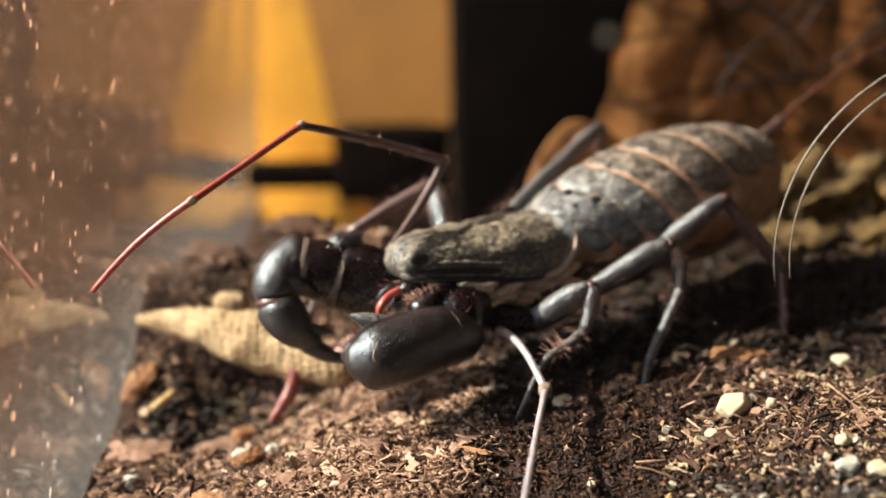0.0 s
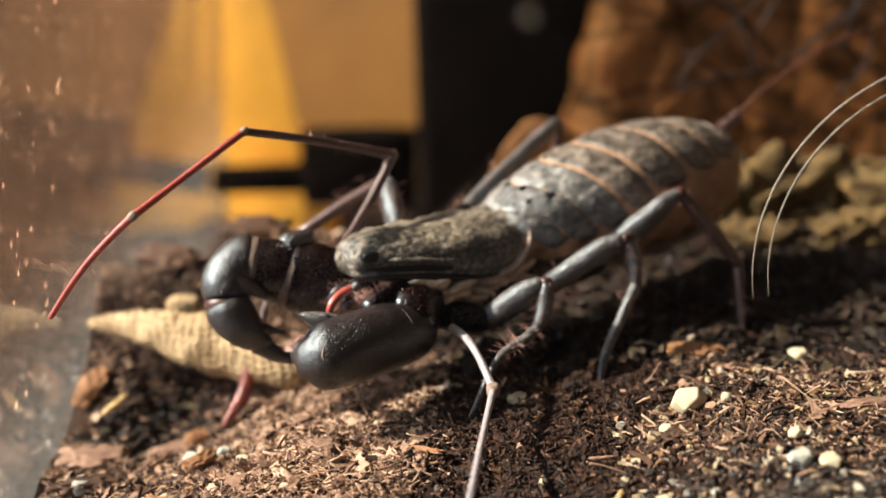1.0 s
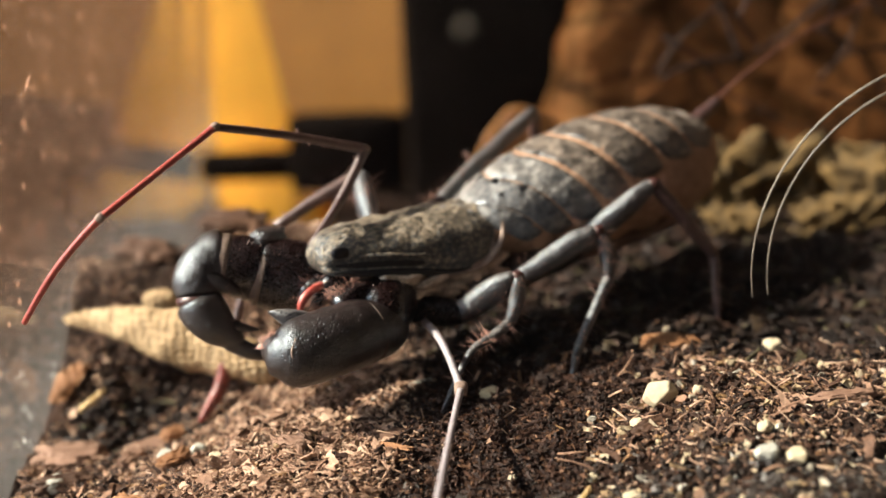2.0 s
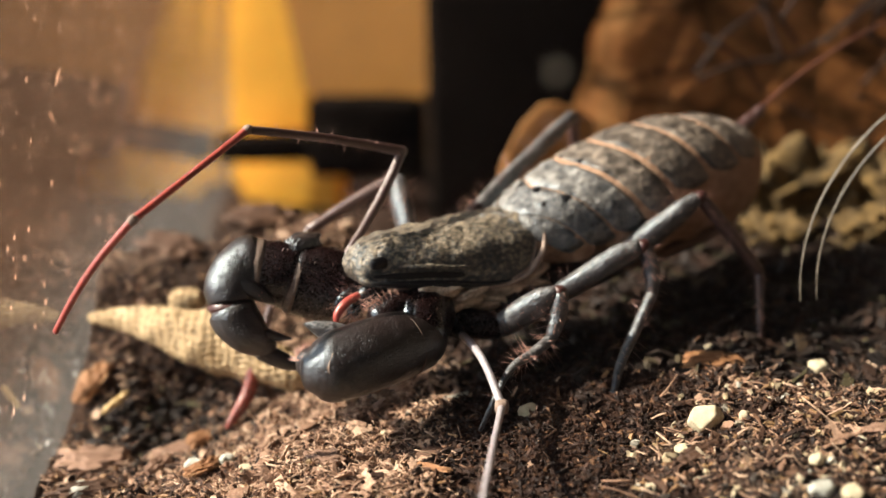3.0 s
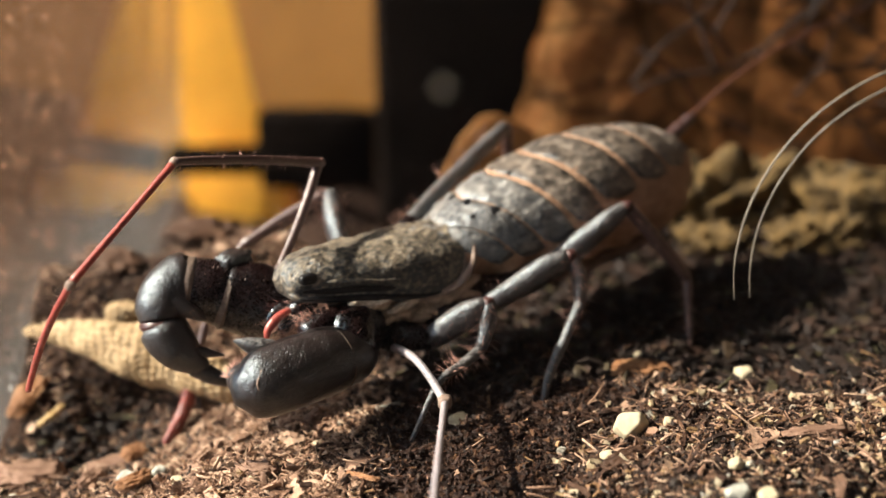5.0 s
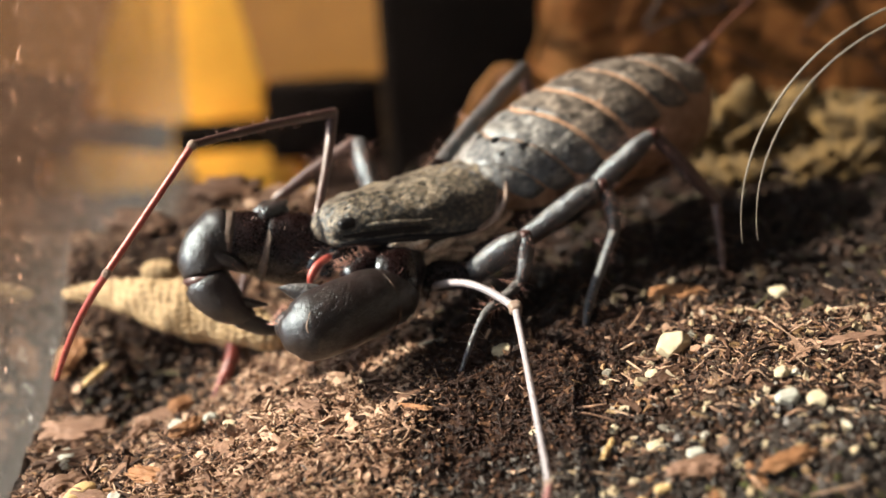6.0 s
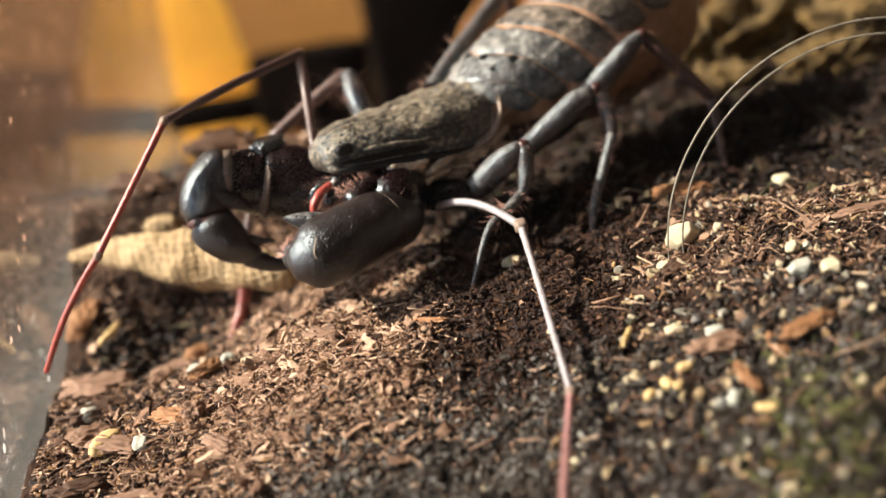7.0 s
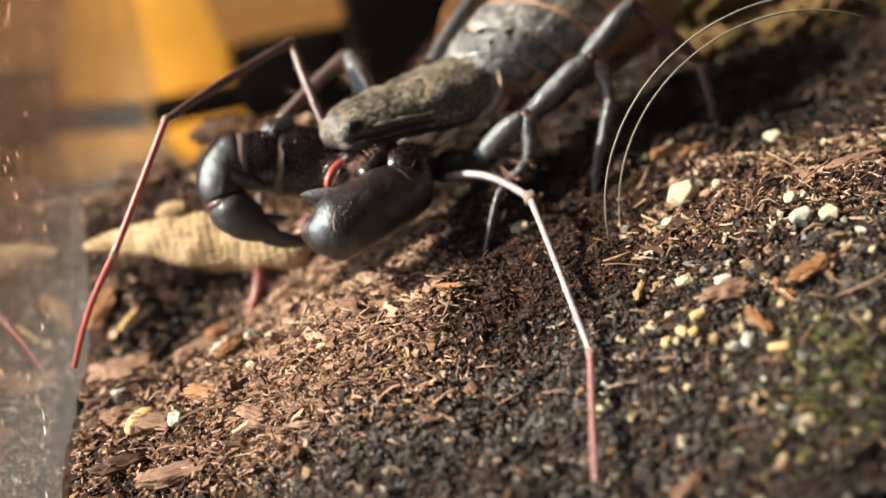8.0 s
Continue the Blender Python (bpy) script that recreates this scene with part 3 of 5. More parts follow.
scatter("dark_shade_litter", LITTER_SHADE, 4800, ((1.0, 3.4), (0.5, 1.6), (0.12, 0.3)), lambda x, y: max(ss(114, 120, y + 0.1 * x) * ss(4, 14, x), 1.3 * math.exp(-((x + 28) / 7) ** 2 - ((y - 121) / 5) ** 2)), "blackish leaf litter that also paints shade at the back and under the root", 25, 0.4, 0.6)
scatter("moss_crumbs", GREENISH, 900, ((0.4, 1.4), (0.15, 0.5), (0.15, 0.4)), lambda x, y: math.exp(-((x - 32) / 5) ** 2 - ((y - 73) / 6) ** 2), "dull green mossy crumbs on the soil", 24)


def lie(x, y, dz=0.0, rx=0, ry=0, rz=0):
    return pose(x * MM, y * MM, (ground_z(x, y) + dz) * MM, rx, ry, rz)


def angular(sx, sy, sz, seed):
    """A broken stone with flat faces and slightly worn edges, its half sizes in millimetres."""
    rnd = random.Random(seed)
    bm = bmesh.new()
    for k in range(13):
        h, a = 1 - 2 * (k + 0.5) / 13, k * 2.4 + rnd.uniform(-0.4, 0.4)
        r = math.sqrt(1 - h * h) * rnd.uniform(0.85, 1.15)
        bm.verts.new((r * math.cos(a) * sx * MM, r * math.sin(a) * sy * MM, h * sz * rnd.uniform(0.85, 1.1) * MM))
    hull = bmesh.ops.convex_hull(bm, input=bm.verts[:])
    bmesh.ops.delete(bm, geom=[g for g in hull["geom_interior"] if isinstance(g, bmesh.types.BMVert)], context="VERTS")
    bmesh.ops.bevel(bm, geom=bm.edges[:], offset=0.10 * min(sx, sy, sz) * MM, segments=2, affect="EDGES", profile=0.5)
    bmesh.ops.recalc_face_normals(bm, faces=bm.faces[:])
    return bm


def stone(name, x, y, dz, size, rz, material, label, category, group="", seed=0, rough=0.3, tilt=(0, 0)):
    if "angular" in label or (seed % 3 == 0 and material != SEED):
        ob = part(name, angular(*[1.08 * v for v in size], seed), material, flat=True)
    else:
        ob = part(name, lump(*size, rough, 0.5, seed), material)
    ob.matrix_world = lie(x, y, dz, tilt[0], tilt[1], rz)
    return tagged(ob, label, category, group)


PEBBLES = [
    (29.2, 103.0, 0.9, (2.7, 1.9, 1.9), 15, "large angular cream stone on the soil", 1),
    (43.2, 115.2, 0.7, (1.35, 1.2, 1.2), 0, "round cream pebble on the soil", 2),
    (37.0, 94.0, 0.4, (0.9, 0.9, 0.9), 30, "round cream pebble on the soil", 3),
    (33.0, 103.5, 0.2, (0.75, 0.65, 0.6), 60, "small cream pebble on the soil", 4),
    (26.8, 99.8, 0.2, (1.1, 0.8, 0.7), 10, "small cream pebble on the soil", 5),
    (38.4, 88.6, 0.4, (1.6, 1.3, 1.0), 40, "cream pebble with a greenish tinge", 6),
    (-1.2, 107.3, 0.1, (0.65, 0.55, 0.5), 40, "small white pebble on the soil", 7),
    (-9.4, 109.5, 0.1, (0.65, 0.5, 0.5), 70, "small white pebble on the soil", 8),
    (22.4, 65.2, 0.3, (1.0, 0.7, 0.6), 80, "small white pebble on the soil", 9),
    (15.4, 66.0, 0.3, (1.2, 0.9, 0.8), 20, "small white pebble on the soil", 10),
    (-17.0, 111.0, 0.1, (0.8, 0.7, 0.6), 0, "small grey-white pebble on the soil", 11),
    (-19.5, 112.0, 0.1, (0.9, 0.75, 0.6), 50, "small grey-white pebble on the soil", 12),
    (-14.5, 104.0, 0.2, (1.0, 0.7, 0.6), 10, "small cream pebble on the soil", 13),
    (13.0, 108.0, 0.2, (1.3, 1.1, 0.8), 10, "dull cream pebble in shade", 14),
    (14.6, 92.5, 0.1, (0.7, 0.6, 0.5), 10, "small white pebble on the soil", 15),
    (21.5, 91.0, 0.1, (0.7, 0.6, 0.5), 50, "small white pebble on the soil", 16),
    (24.5, 88.0, 0.1, (1.1, 0.8, 0.6), 20, "small cream pebble on the soil", 17),
]
for x, y, dz, size, rz, label, seed in PEBBLES:
    stone("pebble", x, y, dz, [0.74 * v for v in size], rz, STONE, label, "pebble", "pebbles on the soil", seed)
for x, y, size, rz, seed in ((36.0, 88.8, (1.7, 1.1, 1.0), 30, 21), (26.6, 77.5, (0.9, 0.7, 0.6), 60, 22), (27.5, 86.0, (1.0, 0.7, 0.5), 10, 23), (-31.8, 105.6, (1.5, 1.2, 1.1), 70, 25), (-24.3, 95.6, (1.1, 1.2, 1.1), 0, 28), (-20.8, 108.0, (1.2, 1.0, 0.9), 0, 26), (-17.2, 107.2, (0.9, 0.8, 0.7), 30, 29)):
    stone("pebble", x, y, 0.55, [0.80 * v for v in size], rz, STONE_GREY, "grey-white pebble on the soil", "pebble", "pebbles on the soil", seed)
for x, y, size, rz, seed in ((-28.2, 97.3, (2.3, 1.2, 1.0), 62, 31), (22.3, 81.6, (1.0, 0.55, 0.5), 110, 32), (24.0, 82.3, (0.95, 0.5, 0.45), 10, 33), (22.9, 80.2, (0.6, 0.45, 0.4), 40, 34), (20.6, 80.6, (0.8, 0.5, 0.45), 60, 35), (28.4, 75.5, (1.1, 0.5, 0.45), -15, 36)):
    stone("grain", x, y, 0.6, [0.8 * v for v in size], rz, SEED, "pale yellow dry grain on the soil", "grain", "grains on the soil", seed, 0.18)


def chip(name, x, y, dz, l, w, t, rz, material, label, tilt=(0, 0), seed=0, group="bark chips on the soil"):
    """A flake of bark: a slab with a ragged rim and split ends."""
    bm = lump(l, w, t, 0.5, 0.9, seed * 0.37, 4)
    for v in bm.verts:
        q = v.co / MM
        v.co.z += (0.22 * t * math.sin(q.y * 9 / w + 2 * noise.noise(q * 0.8)) + 0.35 * t * noise.noise(q * 1.7)) * MM
        v.co.y += 0.16 * w * noise.noise(Vector((q.x * 2.2, seed, 0))) * MM
    ob = part(name, bm, material)
    ob.matrix_world = lie(x, y, dz, tilt[0], tilt[1], rz)
    return tagged(ob, label, "bark chip", group)


CHIPS = [
    (-32.2, 112.0, 0.8, 3.4, 1.9, 0.5, 10, BARK, "flat reddish-brown bark chip on the soil", (14, 4)),
    (-36.3, 124.0, 1.0, 2.6, 1.1, 0.4, 62, WOODCHIP, "orange-brown bark sliver by the pane", (20, -30)),
    (-24.5, 115.8, 0.6, 3.0, 0.9, 0.4, 18, BARK, "narrow reddish bark chip on the soil", (15, -6)),
    (-22.4, 116.4, 1.0, 1.2, 0.9, 0.45, 30, WOODCHIP, "bright orange wood chip on the soil", (20, -10)),
    (-33.0, 121.8, 1.2, 1.6, 0.36, 0.3, 42, SEED, "straw-yellow sliver on dark soil", (10, -25)),
    (-23.5, 128.0, 1.2, 3.0, 1.6, 0.5, 25, BARK_DARK, "brown bark chip behind the root", (10, 0)),
    (-20.0, 146.0, 1.2, 4.0, 2.5, 0.7, 10, BARK_DARK, "brown bark chip on the soil", (12, 0)),
    (-31.0, 143.0, 1.2, 4.2, 2.2, 0.7, -20, BARK_DARK, "brown bark chip on the soil", (12, 5)),
    (32.0, 115.0, 0.9, 3.0, 1.1, 0.35, 5, WOODCHIP, "curled orange-brown bark sliver", (25, 0)),
    (27.9, 78.5, 0.6, 1.6, 0.5, 0.35, 110, WOODCHIP, "orange wood sliver on the soil", (10, -20)),
    (17.5, 67.5, 0.6, 2.6, 0.6, 0.4, 40, BARK, "reddish bark sliver on the soil", (10, -10)),
    (27.5, 84.0, 0.6, 2.4, 0.9, 0.5, 10, BARK, "reddish bark chip on the soil", (20, 0)),
    (27.8, 97.5, 0.6, 2.3, 0.8, 0.4, 30, BARK_DARK, "dark bark chip on the soil", (20, -8)),
    (-21.5, 97.5, 0.6, 2.2, 0.9, 0.4, -30, WOODCHIP, "tan wood chip on the soil", (15, 0)),
    (-24.0, 88.3, 0.6, 3.2, 1.0, 0.5, 5, BARK, "long reddish bark chip on the soil", (12, 0)),
    (-31.0, 105.5, 0.7, 3.0, 0.9, 0.5, 15, BARK_DARK, "dark brown bark chip on the soil", (20, 0)),
    (-18.5, 96.0, 0.6, 1.6, 1.0, 0.5, 60, BARK, "reddish bark chip on the soil", (15, 5)),
    (20.5, 88.3, 0.6, 1.2, 0.25, 0.2, 60, SEED, "straw-coloured splinter on the soil", (10, -12)),
    (-6.5, 101.5, 0.5, 1.9, 0.8, 0.35, -20, BARK, "reddish bark chip on the soil", (12, 0)),
    (4.0, 97.0, 0.4, 2.0, 0.25, 0.2, -35, WOODCHIP, "straw-coloured splinter on the soil", (5, -8)),
    (34.0, 82.0, 0.5, 2.2, 0.7, 0.4, 20, WOODCHIP, "orange wood sliver on the soil", (5, -8)),
    (31.5, 82.0, 0.5, 1.5, 0.5, 0.3, 100, WOODCHIP, "orange wood sliver on the soil", (5, -14)),
    (-30.5, 100.5, 0.6, 2.2, 1.2, 0.4, 40, BARK, "flat pinkish-brown bark chip on the soil", (16, 6)),
    (-26.5, 96.0, 0.6, 2.6, 1.0, 0.4, -15, BARK, "flat pinkish-brown bark chip on the soil", (10, 8)),
    (-19.5, 106.0, 0.6, 1.8, 0.7, 0.35, 35, WOODCHIP, "tan wood chip on the soil", (20, -8)),
    (-25.0, 109.5, 0.6, 1.7, 0.8, 0.35, 70, BARK, "reddish bark chip on the soil", (14, 0)),
    (-16.0, 90.5, 0.5, 1.8, 0.7, 0.35, -40, BARK, "reddish bark chip on the soil", (12, 10)),
    (-29.5, 91.5, 0.6, 2.4, 0.9, 0.4, 20, BARK_DARK, "dark brown bark chip on the soil", (12, 4)),
    (-12.0, 84.0, 0.5, 1.5, 0.5, 0.3, 80, BARK, "reddish bark sliver on the soil", (12, 4)),
    (45.5, 99.0, 0.6, 2.8, 0.6, 0.4, 0, BARK, "reddish bark sliver on the soil", (5, -4)),
]
for k, (x, y, dz, l, w, t, rz, material, label, tilt) in enumerate(CHIPS):
    chip("bark_chip", x, y, dz + (0.4 if x < -15 else 0.1), l, w, t, rz, material, label, tilt, 100 + k)

# pale root lying across the hollow
root = part("dry_root", sweep([(-36.6, 127.2, 4.1, 0.5, 0.6), (-35.2, 127.0, 4.2, 0.95, 1.0), (-33.0, 126.7, 4.3, 1.35, 1.4), (-30.5, 126.2, 4.1, 1.8, 1.7), (-27.5, 125.3, 3.6, 2.4, 2.4), (-23.6, 124.0, 2.9, 2.8, 3.1), (-20.5, 123.0, 2.2, 2.8, 3.1), (-17.0, 121.7, 1.5, 2.5, 2.8), (-13.5, 120.3, 0.8, 2.1, 2.3), (-11.0, 119.4, 0.2, 1.4, 1.6)], 6, 28, wob=0.22, seed=2), ROOT)
tagged(root, "pale dry wrinkled root lying over a hollow", "root")
chunk = part("root_chunk", lump(2.2, 1.3, 1.4, 0.2, 0.5, 41), ROOT)
chunk.matrix_world = pose(-0.0262, 0.1305, 0.0050, 0, 0, 8)
tagged(chunk, "small pale chunk of dry root", "root")

# ---- behind: black bracket, amber panel, bark, dark lines ----
AMBER = mat_glow_through("amber_board", (0.29, 0.132, 0.022), 0.45)
# brighter than the board: sunlight on the amber panel is put into this colour
SUNLIT_YELLOW = mat_glow_through("sunlit_yellow_panel", (0.74, 0.42, 0.05), 0.6)
BLACK = mat_simple("black_plastic_and_shade", (0.006, 0.0042, 0.0034), 0.95, 90, 0.3, 0.0004, 0.02)
CORK = mat_leaf()
LINE_DARK = mat_grain("vein_and_shadow_lines", (0.010, 0.005, 0.003), (0.024, 0.011, 0.006), (0.045, 0.02, 0.012), 400)
MOSS = mat_simple("ochre_moss", (0.10, 0.062, 0.020), 0.9, 420, 0.95, 0.003)
LEAFY = mat_grain("dry_yellow_leaf", (0.10, 0.05, 0.014), (0.17, 0.095, 0.026), (0.22, 0.13, 0.04), 160, (0.3, 1, 1), 0.6, 0.0004)

amber_bm = bmesh.new()
rim = [(0.019, 0.075), (-0.033, 0.075), (-0.0175, 0.004), (-0.017, 0.001), (-0.015, 0.0005)] + [(0.012 + 0.007 * math.sin(radians(a)), 0.0075 - 0.007 * math.cos(radians(a))) for a in range(0, 91, 10)]
rows2 = [[amber_bm.verts.new((x, y, z)) for x, z in rim] for y in (-0.0025, 0.0025)]
for k in range(len(rim)):
    k2 = (k + 1) % len(rim)
    amber_bm.faces.new((rows2[0][k], rows2[0][k2], rows2[1][k2], rows2[1][k]))
amber_bm.faces.new(rows2[0])
amber_bm.faces.new(rows2[1][::-1])
bmesh.ops.recalc_face_normals(amber_bm, faces=amber_bm.faces[:])
amber = part("amber_board", amber_bm, AMBER, flat=True)
amber.matrix_world = pose(-0.0185, 0.2785, 0, 0, 0, -28)
tagged(amber, "dull amber board standing at the back", "board")
# separate bright strip added for the sunlit band of the panel
strip = part("sunlit_strip", box(-0.0143, 0.0115, -0.002, 0.002, -0.03, 0.08, 0.0015), SUNLIT_YELLOW)
strip.matrix_world = pose(-0.0430, 0.293, 0, 0, 4, -28)
tagged(strip, "bright yellow strip at the back, sunlight on the panel put into its colour", "post")
low = part("yellow_block", box(-0.0155, 0.0155, -0.0025, 0.0025, -0.031, -0.0085, 0.002), SUNLIT_YELLOW)
low.matrix_world = pose(-0.0385, 0.281, 0, 0, 0, -28)
tagged(low, "bright yellow block at the back, sunlight put into its colour", "block")
bracket = thing("bracket", pose(0, 0, 0), "black plastic bracket with a side arm and a slab painted dark for shade", "bracket")
part("arm", box(-0.0535, -0.030, 0.266, 0.274, -0.0125, -0.0062, 0.001), BLACK, bracket)
part("block", box(-0.0315, -0.004, 0.264, 0.274, -0.0155, 0.0025, 0.0015), BLACK, bracket)
# black slab added for the shadowed void behind; the shade is its colour
part("shade_slab", box(-0.0035, 0.060, 0.262, 0.274, -0.0265, 0.085, 0.003), BLACK, bracket)

cork = bmesh.new()
n1, n2 = 46, 40
cgrid = []
for j in range(n2 + 1):
    row = []
    for i in range(n1 + 1):
        x, z = 24 + 88 * i / n1, -6 + 66 * j / n2
        x0 = 18.5 + 0.30 * z + 1.5 * noise.noise(Vector((z * 0.2, 1.7, 0)))
        x = x0 + (112 - x0) * i / n1
        y = 186 + 0.28 * (x - 20) - 5 * math.sin(min(1, (x - x0) / 16) * 1.5) + 2.0 * noise.noise(Vector((x * 0.12, z * 0.05, 4))) + 0.9 * noise.noise(Vector((x * 0.5, z * 0.2, 8)))
        row.append(cork.verts.new((x * MM, y * MM, z * MM)))
    cgrid.append(row)
for j in range(n2):
    for i in range(n1):
        cork.faces.new((cgrid[j][i], cgrid[j][i + 1], cgrid[j + 1][i + 1], cgrid[j + 1][i]))
bmesh.ops.solidify(cork, geom=cork.faces[:], thickness=-0.0006)
bmesh.ops.recalc_face_normals(cork, faces=cork.faces[:])
tagged(part("dry_leaf", cork, CORK), "large orange-brown dry leaf standing at the back", "leaf")

rnd = random.Random(5)
# thin dark curves added in place of leaf veins and cast plant shadows
twig = thing("twig", pose(0.045, 0.170, 0.012), "thin dark lines before the leaf, standing in for its veins and plant shadows", "twig")
for k in range(22):
    a = rnd.uniform(-0.5, 0.7) + (math.pi / 2 if k % 3 == 0 else 0.15)
    x, z = rnd.uniform(-6, 34), rnd.uniform(8, 28)
    pts = []
    for q in range(6):
        pts.append((x, rnd.uniform(0, 3.5), z, 0.34 - 0.045 * q))
        a += rnd.gauss(0, 0.42)
        x, z = x + 6.5 * math.cos(a), z + 6.5 * math.sin(a)
    part("dark_line", sweep(pts, 3, 7), LINE_DARK, twig)

hump = part("dry_leaf", lump(7.5, 0.5, 13.5, 0.14, 0.5, 51, 4), mat_glow_through("amber_leaf", (0.36, 0.17, 0.05), 0.42, 0.8))
hump.matrix_world = pose(0.0185, 0.174, 0.0055, -8, 12, 10)
tagged(hump, "rounded orange-brown leaf standing in the soil", "leaf")
for x, y, z, size, rz, seed in ((52, 161, 6, (13, 6, 8.5), 8, 61), (72, 158, 5, (11, 6, 8.5), -10, 62), (38, 163, 5, (8, 4, 7.0), 0, 63), (62, 151, 4, (8, 4, 5), 20, 64), (48, 151, 3.5, (6, 3.5, 4.5), 0, 65)):
    ob = part("moss_clump", lump(*size, 0.5, 1.3, seed, 5), MOSS)
    ob.matrix_world = pose(x * MM, y * MM, z * MM, 0, 0, rz)
    tagged(ob, "ochre moss-grown wood lump on the soil", "moss", "moss clumps at the back")
for x, y, z, rx, ry, rz, s in ((45, 158, 5.0, 60, 20, 10, 0.7), (64, 156, 5.0, 50, -30, -20, 0.6)):
    bm = bmesh.new()
    bmesh.ops.create_grid(bm, x_segments=14, y_segments=10, size=1)
    for v in bm.verts:
        u, w = v.co.x, v.co.y
        wd = 3.4 * (1 - 0.85 * u * u) + 0.2
        v.co = Vector((u * 6.5, w * wd, 1.6 * math.cos(w * 1.7) + 1.3 * u * u + 0.4 * noise.noise(Vector((u * 3, w * 3, z))))) * (MM * s)
    bmesh.ops.solidify(bm, geom=bm.faces[:], thickness=-0.0003)
    ob = part("dry_leaf", bm, LEAFY)
    ob.matrix_world = pose(x * MM, y * MM, z * MM, rx, ry, rz)
    tagged(ob, "curled dry yellow leaf on the soil", "leaf", "dry leaves")

# ---- the whip scorpion: x towards its tail, y to its right, z up ----
BODY = pose(-0.0027, 0.1122, 0, 0, 0, 34.9)
scorpion = thing("whip_scorpion", BODY, "dark dusty whip scorpion with heavy black pincers", "whip scorpion")


def loft(rows, profile, sub=4):
    """A shell: for each row of numbers along the body, profile(row) gives a ring of points in millimetres."""
    bm = bmesh.new()
    rings = [[bm.verts.new(Vector(p) * MM) for p in profile(r)] for r in spline(rows, sub)]
    n = len(rings[0])
    for a, b2 in zip(rings, rings[1:]):
        for k in range(n):
            bm.faces.new((a[k], a[(k + 1) % n], b2[(k + 1) % n], b2[k]))
    bm.faces.new(rings[0])
    bm.faces.new(rings[-1][::-1])
    bmesh.ops.recalc_face_normals(bm, faces=bm.faces[:])
    return bm


def shell_ring(r):
    """Carapace: s, half width, edge height, top height."""
    s, w, ze, zt = r
    pts = []
    for k in range(25):
        u = k / 12 - 1
        y = math.copysign(float(np.interp(1 - abs(u), (0, 0.08, 0.18, 0.30, 0.42, 0.55, 0.68, 0.84, 1), (1, 0.99, 0.965, 0.93, 0.87, 0.76, 0.60, 0.32, 0))), u) * w
        h = float(np.interp(1 - abs(u), (0, 0.08, 0.18, 0.30, 0.42, 0.55, 0.68, 0.84, 1), (0, 0.10, 0.24, 0.40, 0.56, 0.72, 0.85, 0.96, 1)))
        y *= 1 - 0.11 * math.exp(-((h - 0.17) / 0.10) ** 2) * ss(10, 6, s)
        dip = 0.55 * math.exp(-(y / 0.9) ** 2) * ss(3, 8, s)
        side = 0.35 * math.exp(-((abs(y) - 0.55 * w) / (0.16 * w)) ** 2)
        p = Vector((s, y, ze + (zt - ze) * h - dip - side))
        p.z += 0.36 * noise.noise(p * 0.8) * h + 0.20 * noise.noise(p * 2.0) * h
        pts.append(p)
    for k in range(9):
        a = k / 8
        pts.append(Vector((s, w * 0.97 * (1 - 2 * a), ze - 0.35)))
    return pts


part("carapace", loft([(-2.1, 1.7, 15.0, 16.8), (-1.6, 2.4, 14.7, 17.5), (-0.4, 3.0, 14.5, 18.3), (2.0, 3.9, 14.2, 18.6), (5.5, 4.9, 13.8, 18.6), (9.5, 5.6, 13.0, 18.7), (13.0, 5.9, 12.9, 18.7), (15.6, 5.6, 13.5, 18.6), (17.3, 4.9, 14.3, 18.5), (18.0, 4.2, 14.9, 18.1)], shell_ring), CARAPACE, scorpion, "dusty grey-brown head shield")
part("carapace_rim", sweep([(10.5, -5.6, 12.6, 0.2), (14.2, -6.0, 12.9, 0.34), (16.2, -5.85, 13.8, 0.40), (17.8, -5.2, 15.4, 0.32), (18.3, -4.2, 17.4, 0.18), (18.4, -2.0, 18.75, 0.13), (18.4, 2.0, 18.95, 0.12)], 5, 10, wob=0.2, seed=6), JOINT, scorpion, "pale rim of the head shield")
part("rim_line", sweep([(13.2, -6.0, 13.1, 0.10), (15.6, -5.75, 13.9, 0.15), (17.0, -4.8, 15.4, 0.16), (17.5, -3.7, 17.4, 0.15), (17.6, -1.0, 18.5, 0.12)], 5, 8, wob=0.3, seed=8), JOINT, scorpion, "thin pale line along the head shield")
for sgn in (-1, 1):
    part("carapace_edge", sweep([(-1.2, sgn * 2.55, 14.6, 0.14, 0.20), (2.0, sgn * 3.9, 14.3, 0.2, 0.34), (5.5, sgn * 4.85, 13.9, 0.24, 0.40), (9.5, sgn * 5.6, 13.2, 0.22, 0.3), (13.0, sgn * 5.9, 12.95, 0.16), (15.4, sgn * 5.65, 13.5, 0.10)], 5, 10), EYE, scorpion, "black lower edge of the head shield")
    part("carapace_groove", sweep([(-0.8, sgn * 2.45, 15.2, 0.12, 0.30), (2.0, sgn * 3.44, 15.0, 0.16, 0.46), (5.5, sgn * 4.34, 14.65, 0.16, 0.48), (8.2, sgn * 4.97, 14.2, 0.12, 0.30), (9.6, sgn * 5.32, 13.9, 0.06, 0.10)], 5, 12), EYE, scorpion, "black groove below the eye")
    part("carapace_ridge", sweep([(0.9, sgn * 3.1, 16.0, 0.12), (2.4, sgn * 3.70, 15.90, 0.26), (4.6, sgn * 4.38, 15.65, 0.28), (7.4, sgn * 4.92, 15.3, 0.2), (9.6, sgn * 5.25, 15.0, 0.06)], 5, 10, wob=0.9, seed=3), CARAPACE, scorpion)
